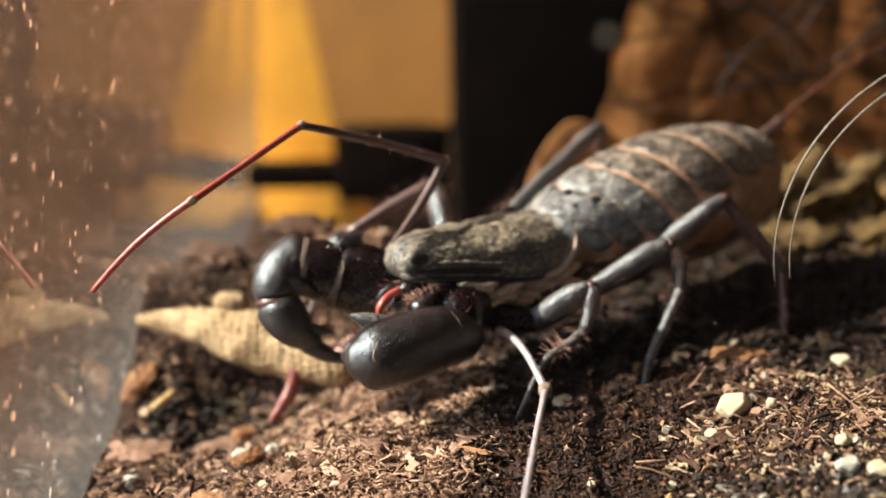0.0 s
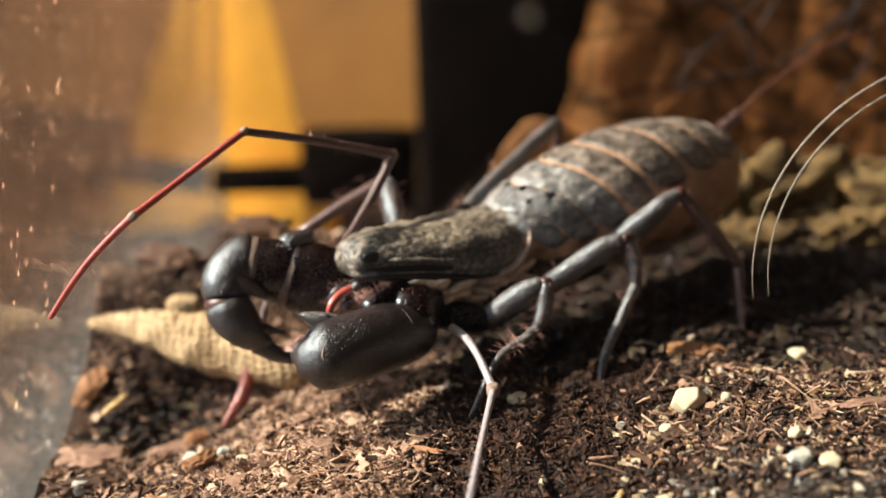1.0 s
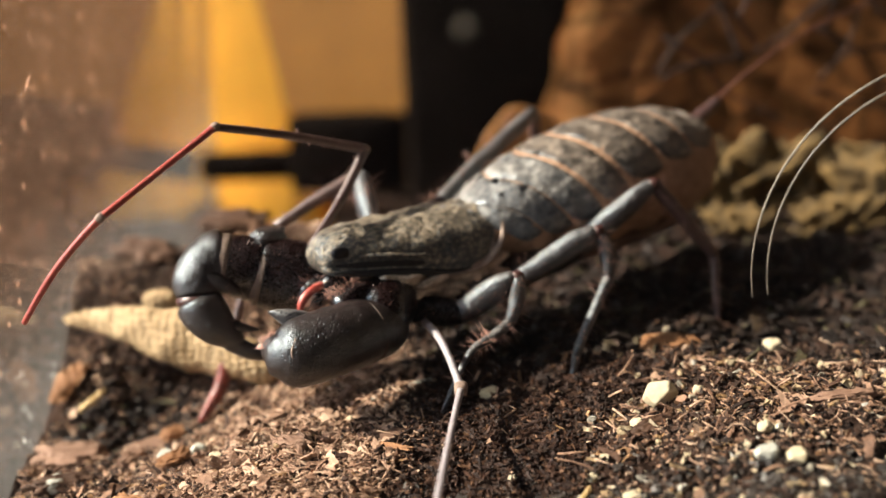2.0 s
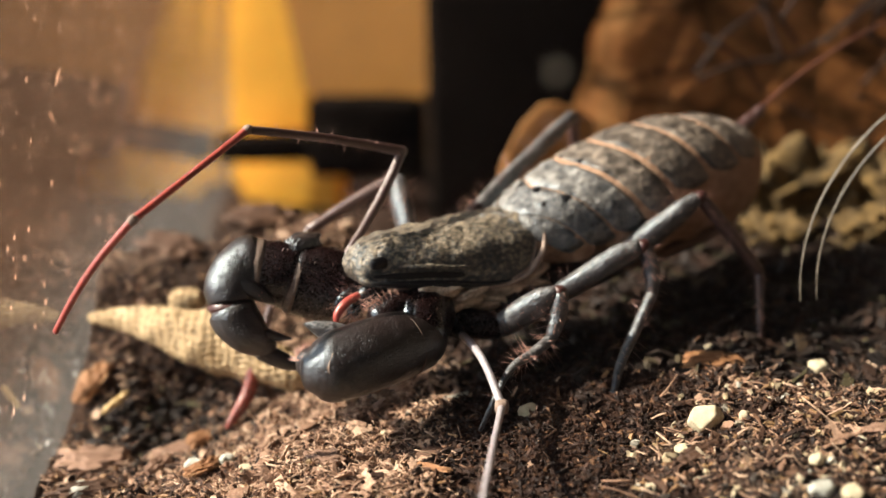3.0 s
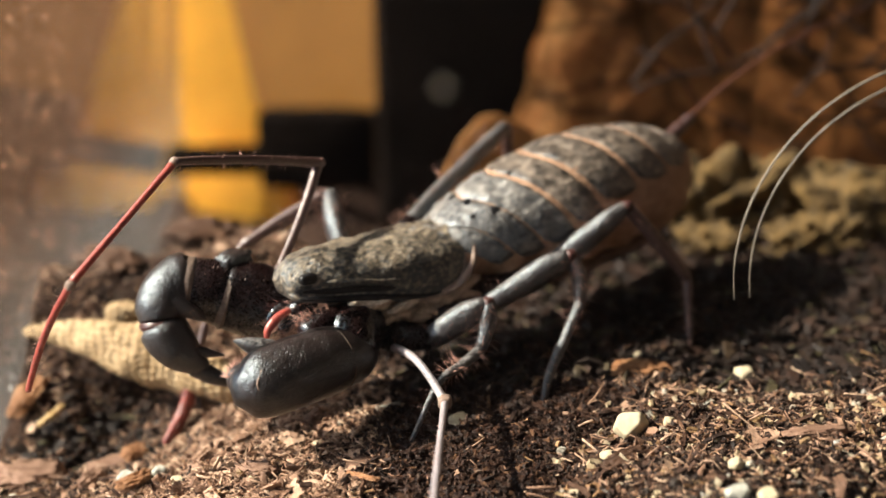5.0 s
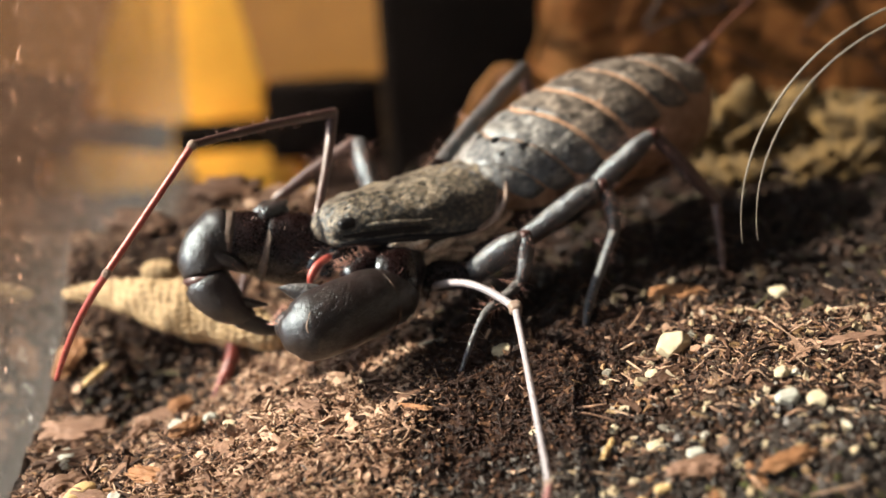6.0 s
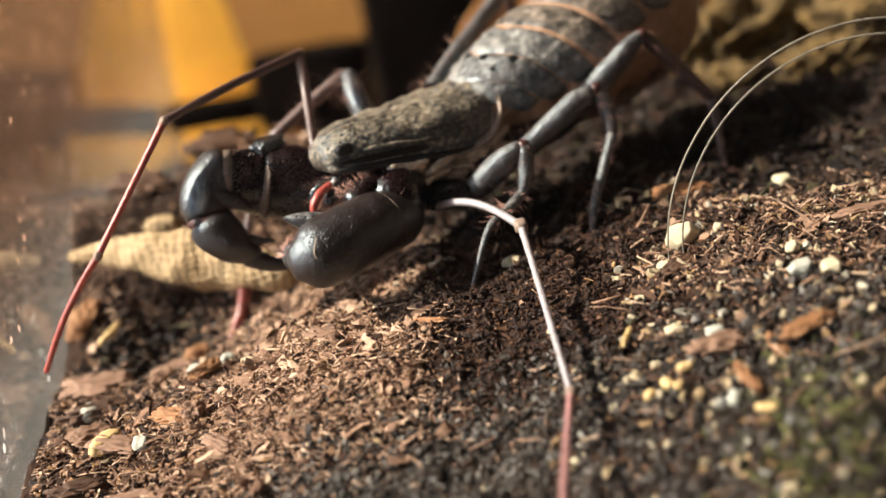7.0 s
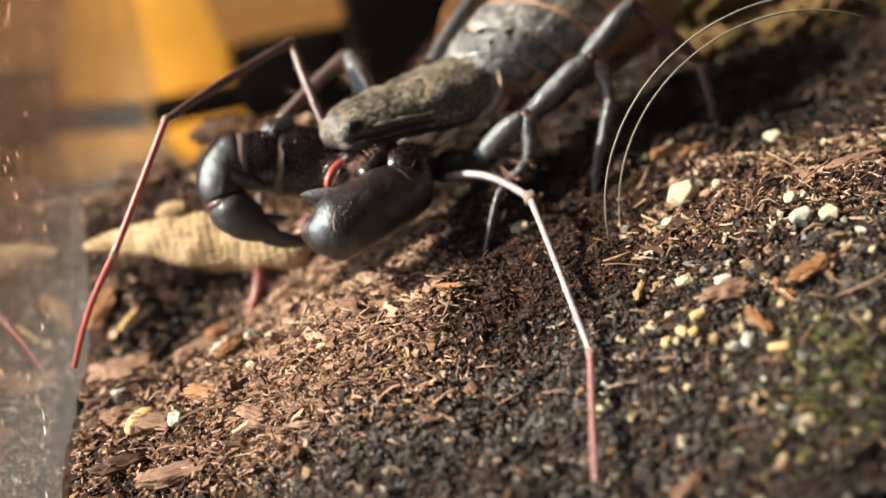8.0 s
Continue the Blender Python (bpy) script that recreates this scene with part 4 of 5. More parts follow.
eye = lump(0.95, 0.55, 0.6, 0.05, 0.5, 1, 3)
part("eye", eye, EYE, scorpion, "black side eye").location = Vector((-0.35, -2.62, 16.55)) * MM
part("eye", lump(0.75, 0.55, 0.55, 0.05, 0.5, 1, 3), EYE, scorpion, "black side eye").location = Vector((0.2, 2.2, 16.6)) * MM

# fleshy flanks and the underside of the front body
part("flank", sweep([(0.5, 0, 12.8, 2.6, 1.9), (4.0, 0, 12.0, 4.2, 2.4), (9.0, 0, 11.4, 5.0, 2.7), (14.0, 0, 11.6, 5.1, 2.7), (18.0, 0, 12.8, 4.3, 2.8)], 6, 28, wob=0.10, seed=4), PLEURA, scorpion, "wrinkled greyish side skin")
rnd = random.Random(17)
for k in range(15):
    x = 3.2 + 14.2 * ((k * 0.382) % 1.0)
    low = rnd.random() ** 1.3
    fold_ob = part("skin_fold", lump(rnd.uniform(1.2, 2.6), 0.55, rnd.uniform(0.35, 0.65), 0.35, 0.8, 200 + k, 3), PLEURA, scorpion)
    fold_ob.matrix_local = pose(x * MM, (-4.2 - 1.1 * ss(2, 9, x) + 0.5 * low) * MM, (13.3 - 0.5 * ss(3, 10, x) - 2.4 * low) * MM, rnd.uniform(-15, 15), rnd.uniform(-22, 22), rnd.uniform(-12, 4))
part("sternum", sweep([(2.0, 0, 9.0, 2.2, 1.6), (8.0, 0, 8.4, 3.4, 1.8), (15.0, 0, 8.9, 3.2, 1.8)], 4, 20), BROWN, scorpion)

# abdomen: s, half width, half height, middle height
ABDOMEN = [(16.6, 4.6, 3.0, 15.0), (18.6, 5.2, 3.9, 15.5), (21.0, 5.8, 4.9, 15.9), (25.0, 6.6, 6.0, 16.4), (30.0, 7.5, 6.8, 17.1), (35.0, 7.7, 7.2, 17.6), (40.0, 7.3, 7.3, 17.9), (44.5, 6.8, 7.1, 17.8), (48.5, 5.8, 6.0, 18.0), (51.0, 4.2, 4.2, 18.5), (52.6, 2.6, 2.7, 19.2), (53.3, 1.2, 1.3, 19.8)]
ABD = np.array(ABDOMEN)


def abd(s):
    return [float(np.interp(s, ABD[:, 0], ABD[:, k])) for k in (1, 2, 3)]


def abd_ring(r):
    s, w, h, z = r
    out = []
    for k in range(36):
        a = 2 * math.pi * k / 36
        y, q = math.cos(a), math.sin(a)
        p = Vector((s, math.copysign(abs(y) ** 0.9, y) * w, z + q * h))
        fold = (0.22 - 0.17 * ss(-0.1, 0.2, q)) * noise.noise(p * 0.6) - 0.03 * ss(0.0, 0.35, q) + 0.35 * math.sin(s * 1.15 + 0.6) * ss(-0.25, -0.5, q)
        out.append(p + Vector((0, y, q)) * fold)
    return out


part("abdomen", loft(ABDOMEN, abd_ring, 5), MEMBRANE, scorpion, "tan stretched skin of the abdomen")


def tergite(s0, s1, reach, seed):
    """One horny back plate lying over the abdomen from s0 to s1; reach: half its arc in degrees."""
    bm = bmesh.new()
    top, under = [], []
    ns, na = 9, 26
    for i in range(ns + 1):
        u = i / ns
        rt, ru = [], []
        for k in range(na + 1):
            f = 2 * k / na - 1
            edge_in = 0.04 * (s1 - s0) * abs(f) ** 6
            s = s0 + edge_in + (s1 - s0 - 2 * edge_in) * u + 5.0 * abs(f * reach / 90) ** 1.35 * (1 - 0.5 * ss(40, 50, s0))
            w, h, z = abd(s)
            a = radians(90 + f * reach * (0.94 + 0.06 * math.sin(math.pi * u)))
            y, q = math.cos(a), math.sin(a)
            swell = 0.05 + 0.14 * math.sin(math.pi * u) ** 0.7
            p = Vector((s, math.copysign(abs(y) ** 0.9, y) * w, z + q * h))
            o = Vector((0, y, q))
            swell += 0.26 * noise.noise(p * 0.7 + Vector((seed, 0, 0))) + 0.10 * noise.noise(p * 2.0)
            if 0.3 < u < 0.62:
                swell -= 0.25 * math.exp(-((abs(f * reach) - 15) / 4.0) ** 2 - ((u - 0.46) / 0.11) ** 2)
            rt.append(bm.verts.new((p + o * max(swell, 0.05)) * MM))
            ru.append(bm.verts.new((p - o * 0.2) * MM))
        top.append(rt)
        under.append(ru)
    for i in range(ns):
        for k in range(na):
            bm.faces.new((top[i][k], top[i][k + 1], top[i + 1][k + 1], top[i + 1][k]))
            bm.faces.new((under[i][k + 1], under[i][k], under[i + 1][k], under[i + 1][k + 1]))
    for k in range(na):
        bm.faces.new((top[0][k + 1], top[0][k], under[0][k], under[0][k + 1]))
        bm.faces.new((top[-1][k], top[-1][k + 1], under[-1][k + 1], under[-1][k]))
    for i in range(ns):
        bm.faces.new((top[i][0], top[i + 1][0], under[i + 1][0], under[i][0]))
        bm.faces.new((top[i + 1][-1], top[i][-1], under[i][-1], under[i + 1][-1]))
    bmesh.ops.recalc_face_normals(bm, faces=bm.faces[:])
    tops = {v for r in top for v in r}
    for f in bm.faces:
        f.smooth = all(v in tops for v in f.verts)
    return part("back_plate", bm, TERGITE_FRONT if s0 < 22 else TERGITE, scorpion, "glossy back plate lightened for its grey-blue sheen" if s0 < 22 else "", flat=True)


for k, (s0, s1, reach) in enumerate(((13.0, 16.3, 108), (16.4, 20.0, 108), (20.2, 24.3, 100), (25.0, 29.0, 90), (29.8, 35.3, 79), (36.1, 41.3, 72), (42.0, 46.4, 66), (47.0, 49.6, 58), (50.0, 51.4, 50))):
    tergite(s0, s1, reach, k * 3.1)
for s0, y0, r0 in ((20.0, -1.1, 0.8), (21.4, -4.2, 1.0), (19.3, -3.2, 0.5), (20.0, 1.6, 0.7), (25.5, -1.5, 0.45), (25.5, 1.7, 0.45)):
    w0, h0, z0 = abd(s0)
    q0 = math.sqrt(1 - (abs(y0) / w0) ** 2.2)
    pit = part("muscle_pit", lump(0.62 * r0, 0.50 * r0, 0.20, 0.45, 0.9, int(s0 * 7 + y0), 3), EYE, scorpion, "dark pit in the back plate")
    pit.matrix_local = pose(s0 * MM, y0 * MM, (z0 + q0 * h0 + 0.12) * MM, -math.degrees(math.asin(y0 / w0)) * 1.0, -12, 0)
part("belly_plate", sweep([(19.0, 0, 12.6, 3.6, 1.4), (25.0, 0, 11.7, 5.4, 1.6), (32.0, 0, 11.3, 6.2, 1.7), (40.0, 0, 11.9, 5.8, 1.6), (46.0, 0, 12.8, 4.8, 1.5), (50.5, 0, 15.4, 3.0, 1.3)], 6, 28, wob=0.06), BELLY, scorpion, "brown belly plates")
part("tail_stub", sweep([(50.6, 0, 21.9, 1.0), (52.2, 0, 22.8, 0.78), (53.0, 0, 23.2, 0.86), (53.8, 0, 23.6, 0.66), (54.6, 0, 24.1, 0.72), (55.4, 0, 24.6, 0.5)], 4, 14), LEG_DUSK, scorpion, "ringed dark brown tail stub")
whip = sweep([(55.2, 0, 24.5, 0.26), (58.0, 0, 26.1, 0.25), (61.0, -0.2, 27.7, 0.24), (66.8, -0.4, 30.2, 0.22), (72.9, -0.6, 32.1, 0.20), (80.0, -0.4, 33.6, 0.17), (90.0, 0.5, 34.8, 0.12)], 9, 9)
part("tail_whip", whip, WHIP, scorpion, "thin rusty-red jointed whip")


def bristles(name, spine, count, length, seed, parent, tilt=0.5, out=None, thick=0.05):
    """Fine stiff hairs standing off a limb, as one mesh. spine: rows of x, y, z, radius."""
    rnd = random.Random(seed)
    rows = spline([q[:4] for q in spine], 8)
    bm = bmesh.new()
    for _ in range(count):
        i = rnd.randrange(len(rows) - 1)
        p, q = Vector(rows[i][:3]), Vector(rows[i + 1][:3])
        d = (q - p).normalized()
        o = d.orthogonal().normalized()
        o.rotate(Matrix.Rotation(rnd.uniform(0, 6.283), 3, d))
        if out is not None:
            o = (o * 0.6 + Vector(out)).normalized()
        root_p = p.lerp(q, rnd.random()) + o * rows[i][3] * 0.92
        tip = root_p + (o + d * tilt * rnd.uniform(-0.2, 1)).normalized() * length * rnd.uniform(0.5, 1.2)
        s1 = d.orthogonal().normalized() * thick
        s2 = d.cross(s1).normalized() * thick
        a = [bm.verts.new((root_p + v) * MM) for v in (s1, -s1 * 0.5 + s2 * 0.87, -s1 * 0.5 - s2 * 0.87)]
        t = bm.verts.new(tip * MM)
        for k in range(3):
            bm.faces.new((a[k], a[(k + 1) % 3], t))
    return tagged(part(name, bm, HAIR, parent), kind="stuff")


def leg(rows, mats, seed, hair=84):
    """A walking leg of jointed pieces. rows: name, list of (x, y, z, radius...)."""
    for k, (name, pts) in enumerate(rows):
        ob = part(name, sweep(pts, 5, 14, wob=0.08, seed=seed * 5 + k), mats[k], scorpion)
        if hair:
            bristles("bristles", pts, hair if k else hair // 2, 2.0, seed * 10 + k, ob)


# near-side legs
leg([("coxa", [(7.0, -3.0, 9.2, 1.7), (9.0, -5.0, 8.8, 1.6), (11.0, -6.8, 8.8, 1.4)]),
     ("femur", [(10.6, -6.8, 8.6, 0.85, 1.1), (12.2, -8.5, 10.2, 1.15, 1.4), (13.8, -10.0, 11.8, 1.1, 1.3), (14.9, -10.9, 12.7, 0.7, 0.85)]),
     ("tibia", [(15.3, -11.2, 12.7, 0.8), (14.7, -11.6, 10.8, 0.85), (13.5, -12.0, 8.6, 0.62)]),
     ("tarsus", [(13.4, -12.0, 8.5, 0.6), (10.8, -12.3, 7.6, 0.5), (7.9, -12.5, 6.6, 0.36), (4.2, -13.0, 1.7, 0.2)])], (BROWN, LEG, LEG, LEG), 1)
leg([("coxa", [(12.5, -3.5, 9.6, 1.7), (15.0, -5.6, 10.0, 1.6), (17.5, -7.4, 10.6, 1.4)]),
     ("femur", [(16.6, -6.6, 9.8, 0.8, 1.0), (19.6, -8.7, 12.2, 1.0, 1.2), (22.8, -10.8, 14.7, 1.08, 1.3), (24.7, -11.9, 15.9, 0.72, 0.85)]),
     ("tibia", [(25.4, -12.2, 15.6, 0.72), (25.8, -12.8, 13.5, 0.85), (25.4, -13.4, 11.2, 0.68)]),
     ("tarsus", [(25.3, -13.5, 11.1, 0.6), (22.6, -14.3, 8.2, 0.55), (19.9, -15.0, 5.0, 0.45), (18.0, -16.0, 1.5, 0.25)])], (BROWN, LEG, LEG, LEG), 2)
leg([("coxa", [(19.0, -3.5, 10.6, 1.8), (23.0, -5.6, 11.4, 1.7), (26.5, -6.8, 12.6, 1.5)]),
     ("femur", [(25.6, -6.6, 12.0, 1.0, 1.25), (28.6, -8.2, 14.6, 1.15, 1.4), (31.8, -10.0, 17.6, 1.0, 1.2), (33.6, -11.0, 19.2, 0.65, 0.8)]),
     ("tibia", [(34.3, -11.0, 19.0, 0.72), (37.4, -12.5, 15.0, 0.78), (40.4, -13.9, 10.8, 0.62)]),
     ("tarsus", [(40.6, -14.0, 10.5, 0.55), (40.0, -15.0, 6.6, 0.42), (39.2, -16.2, 2.4, 0.25)])], (BROWN, LEG, LEG_DUSK, LEG_DUSK), 3)
for x, y, z, r in ((15.2, -11.1, 12.8, 0.8), (25.1, -12.1, 15.9, 0.85), (34.0, -11.0, 19.3, 0.85), (13.4, -12.0, 8.5, 0.6), (25.3, -13.5, 11.1, 0.66), (40.5, -14.0, 10.6, 0.6)):
    part("knee", lump(r * 0.85, r * 0.8, r * 0.85, 0.12, 0.6, int(x), 3), LEG_RUST, scorpion, "rusty knee joint").location = Vector((x, y, z)) * MM
# far-side legs
leg([("coxa", [(6.0, 3.0, 10.0, 1.7), (8.0, 5.0, 13.0, 1.5), (8.6, 6.6, 15.6, 1.2)]),
     ("femur", [(8.6, 6.6, 15.6, 1.1, 1.4), (9.2, 8.6, 18.0, 1.25, 1.5), (10.0, 10.8, 20.3, 0.95, 1.1)]),
     ("tibia", [(9.8, 11.1, 20.5, 0.75), (5.0, 12.8, 18.0, 0.72), (0.6, 14.0, 15.6, 0.6)]),
     ("metatarsus", [(0.5, 14.0, 15.5, 0.55), (-3.4, 14.8, 9.0, 0.5), (-6.1, 14.5, 3.2, 0.45)]),
     ("tarsus", [(-6.1, 14.5, 3.0, 0.75), (-7.0, 14.1, 1.2, 0.85), (-8.0, 13.5, -1.0, 0.8), (-9.6, 13.2, -3.0, 0.65), (-11.0, 13.0, -4.4, 0.35)])], (BROWN, LEG, LEG_DUSK, LEG_DUSK, FOOT_RED), 4)
leg([("coxa", [(12.0, 3.0, 11.0, 1.7), (14.5, 4.6, 14.5, 1.5), (17.0, 5.6, 17.0, 1.2)]),
     ("femur", [(16.8, 5.6, 16.9, 0.75, 0.85), (23.0, 7.8, 19.4, 0.85, 1.0), (30.0, 10.2, 22.0, 0.85, 1.0), (35.4, 12.0, 24.0, 0.75, 0.85)]),
     ("tibia", [(35.9, 12.2, 23.8, 0.7), (38.5, 15.0, 17.0, 0.65), (40.5, 17.0, 11.0, 0.5)]),
     ("tarsus", [(40.5, 17.0, 11.0, 0.45), (40.0, 19.0, 7.0, 0.4), (39.0, 20.5, 3.6, 0.25)])], (BROWN, LEG, LEG_DUSK, LEG_DUSK), 5)

# far pincer
def limb(name, pts, material, parent, label="", n=22, hair=0, seed=0, length=0.9, out=None, wob=0.05):
    ob = part(name, sweep(pts, 6, n, wob=wob, seed=seed), material, parent, label)
    if hair:
        bristles("bristles", pts, hair, length, seed, ob, 0.2, out)
    return ob


def spines(spine, count, seed, parent, out, length=0.75, thick=0.13):
    """Short glossy teeth along a pincer joint, as one mesh."""
    ob = bristles("spines", spine, count, length, seed, parent, 0.2, out, thick)
    ob.data.materials[0] = SPINE
    return ob


TROCH = [(0.8, 1.6, 13.1, 2.0, 2.6), (-1.4, 3.0, 12.9, 2.6, 3.6), (-3.4, 4.4, 13.1, 2.8, 4.0), (-5.2, 5.4, 13.6, 2.6, 3.7)]
ob = limb("trochanter", TROCH, BROWN, scorpion, "glossy dark red-brown pincer base", hair=60, seed=11, length=1.0, out=(0, -0.5, 0.8))
spines([(0.5, 1.0, 14.4, 1.0), (-1.6, 1.6, 14.6, 1.0), (-3.6, 2.8, 15.0, 1.0), (-5.0, 3.8, 15.3, 1.0)], 18, 41, ob, (-0.2, -0.7, 0.6))
spines([(-0.5, 0.9, 12.4, 0.8), (-2.4, 1.9, 12.4, 0.8), (-4.4, 3.2, 12.8, 0.8)], 9, 42, ob, (-0.2, -0.9, 0.1), 0.9)
part("shoulder_knob", lump(1.7, 1.3, 1.0, 0.25, 0.7, 71, 4), PALP, scorpion, "dusty knob on the pincer base").location = Vector((-4.2, 5.6, 17.2)) * MM
FEMUR = [(-5.9, 5.75, 13.9, 2.5, 3.4), (-7.2, 6.5, 14.4, 2.7, 3.4), (-8.4, 7.1, 14.8, 2.5, 3.1)]
ob = limb("pincer_femur", FEMUR, BROWN, scorpion, "glossy dark pincer joint", hair=30, seed=12, length=1.0, out=(0, -0.5, 0.8))
spines([(-6.0, 3.9, 15.6, 1.4), (-7.2, 4.7, 16.2, 1.4), (-8.2, 5.4, 16.4, 1.4)], 9, 43, ob, (-0.1, -0.8, 0.5), 0.6)
limb("joint_skin", [(-5.2, 5.42, 13.6, 2.6, 3.66), (-5.45, 5.55, 13.7, 2.70, 3.74), (-5.7, 5.65, 13.8, 2.6, 3.5)], SKIN_DUSK, scorpion, "pale joint ring", n=26, wob=0)
limb("joint_skin", [(-8.35, 7.05, 14.8, 2.5, 3.10), (-8.6, 7.2, 14.85, 2.56, 3.14), (-9.2, 7.5, 14.9, 2.45, 3.0)], SKIN_DUSK, scorpion, "pale joint ring", n=26, wob=0)
limb("pincer_patella", [(-8.45, 7.6, 15.3, 2.3, 3.0), (-9.0, 7.7, 15.2, 2.65, 3.2), (-10.4, 7.8, 14.6, 2.7, 2.9), (-11.5, 7.5, 13.5, 2.65, 2.75), (-12.0, 6.9, 12.5, 2.4, 2.5), (-12.1, 6.7, 12.1, 2.0, 2.1)], PALP, scorpion, "pitted black pincer shell", n=30, seed=13)
limb("joint_skin", [(-12.12, 6.68, 12.0, 2.2, 2.2), (-12.15, 6.6, 11.75, 2.25, 2.25)], LEG_RUST, scorpion, "reddish joint ring", n=26, wob=0)
limb("pincer_spur", [(-11.0, 5.9, 14.3, 1.0), (-10.1, 5.1, 13.5, 0.8), (-9.1, 4.7, 12.7, 0.6), (-8.4, 4.4, 12.1, 0.2)], PALP, scorpion, "blunt black spur", n=12, hair=24, seed=14, length=0.6)
limb("pincer_tibia", [(-12.15, 6.55, 11.6, 2.2, 2.15), (-12.0, 6.1, 11.0, 2.5, 2.4), (-11.2, 4.9, 9.4, 2.2, 2.1), (-10.2, 4.0, 8.2, 1.3, 1.4), (-9.4, 3.6, 7.7, 0.8, 0.9)], PALP, scorpion, "pitted black pincer hand", n=30, seed=15, hair=40, length=0.7, out=(0.9, -0.2, 0))
limb("fixed_finger", [(-10.6, 4.2, 9.6, 0.8), (-9.0, 3.5, 9.0, 0.5), (-7.4, 3.0, 8.5, 0.1)], PALP, scorpion, "pointed black finger", n=12)
limb("moving_finger", [(-10.2, 4.0, 7.6, 1.0), (-8.6, 3.2, 6.4, 0.85), (-7.0, 2.6, 5.7, 0.55), (-5.9, 2.2, 5.6, 0.12)], PALP, scorpion, "pointed black finger", n=14)
# near pincer
limb("trochanter", [(6.0, -2.0, 11.0, 2.4, 2.7), (4.2, -3.8, 10.5, 2.9, 3.2), (2.2, -5.1, 10.0, 3.0, 3.3)], BROWN, scorpion, "dark red-brown pincer base", hair=40, seed=21, out=(-0.3, -0.2, 0.8))
limb("pincer_femur", [(3.0, -3.6, 12.0, 1.5, 1.4), (0.8, -3.6, 12.2, 1.6, 1.4), (-1.4, -3.8, 11.6, 1.4, 1.2)], BROWN, scorpion, "dark pincer joint", hair=110, seed=22, length=1.2, out=(-0.6, 0.3, 0.7))
limb("joint_skin", [(0.33, -5.78, 9.03, 3.08, 3.20), (0.25, -5.8, 9.03, 3.15, 3.28), (0.17, -5.82, 9.03, 3.08, 3.20)], SKIN_DUSK, scorpion, "pale joint ring", n=28, wob=0)
limb("pincer_patella", [(3.7, -4.5, 8.8, 2.2, 2.3), (3.0, -4.9, 8.85, 2.75, 2.85), (1.2, -5.55, 9.0, 3.1, 3.2), (-2.4, -6.1, 9.1, 3.25, 3.4), (-5.4, -6.3, 8.95, 3.25, 3.5), (-7.6, -6.2, 8.75, 3.05, 3.35), (-8.9, -6.0, 8.7, 2.6, 2.8), (-9.5, -5.9, 8.7, 2.1, 2.2)], PALP, scorpion, "pitted black pincer shell", n=36, seed=23)
limb("pincer_spur", [(-5.8, -4.5, 10.8, 1.3), (-6.9, -4.1, 11.5, 1.05), (-8.0, -3.6, 12.1, 0.6), (-8.9, -3.2, 12.5, 0.1)], LEG, scorpion, "glossy pointed spur", n=14)
limb("pincer_tibia", [(-7.6, -4.6, 8.6, 1.8, 1.9), (-8.2, -3.2, 8.3, 1.7, 1.7), (-8.2, -1.9, 7.9, 1.1, 1.2), (-7.9, -1.1, 7.6, 0.7, 0.8)], PALP, scorpion, "pitted black pincer hand", n=26, seed=24, hair=120, length=0.9, out=(-0.5, 0.2, 0.8))
limb("moving_finger", [(-7.9, -1.2, 7.5, 0.6), (-7.4, -0.2, 7.1, 0.45), (-7.0, 0.6, 6.7, 0.1)], PALP, scorpion, "pointed black finger", n=12)
limb("joint_skin", [(-8.5, -8.0, 11.1, 0.08), (-9.2, -8.4, 9.9, 0.12), (-8.8, -8.7, 8.7, 0.06)], JOINT, scorpion, "pale joint crease", n=12, wob=0)
# jaws
limb("jaw", [(0.6, -1.1, 13.6, 1.3), (-1.0, -1.1, 12.8, 1.2), (-2.2, -1.1, 12.0, 0.8), (-2.8, -1.1, 11.3, 0.55)], BROWN, scorpion, "hairy red jaw", n=14, hair=220, seed=31, length=1.3, out=(-0.4, -0.4, -0.1))
limb("jaw", [(0.6, 1.1, 13.6, 1.3), (-1.2, 1.1, 12.8, 1.25), (-2.6, 1.1, 11.9, 0.9), (-3.2, 1.1, 11.0, 0.5)], BROWN, scorpion, "hairy dark jaw", n=14, hair=80, seed=32, length=1.3, out=(-0.5, 0, 0.1))

limb("jaw_fang", [(-2.0, -1.3, 13.2, 0.4), (-3.4, -1.5, 12.9, 0.46), (-4.5, -1.6, 12.0, 0.42), (-4.8, -1.6, 10.9, 0.2)], LEG_RED, scorpion, "red curved fang", n=12)
limb("jaw_fang", [(-2.2, 0.8, 12.2, 0.5), (-2.8, 0.9, 11.4, 0.45), (-2.8, 0.8, 10.6, 0.25)], LEG_RED, scorpion, "red curved fang", n=12)

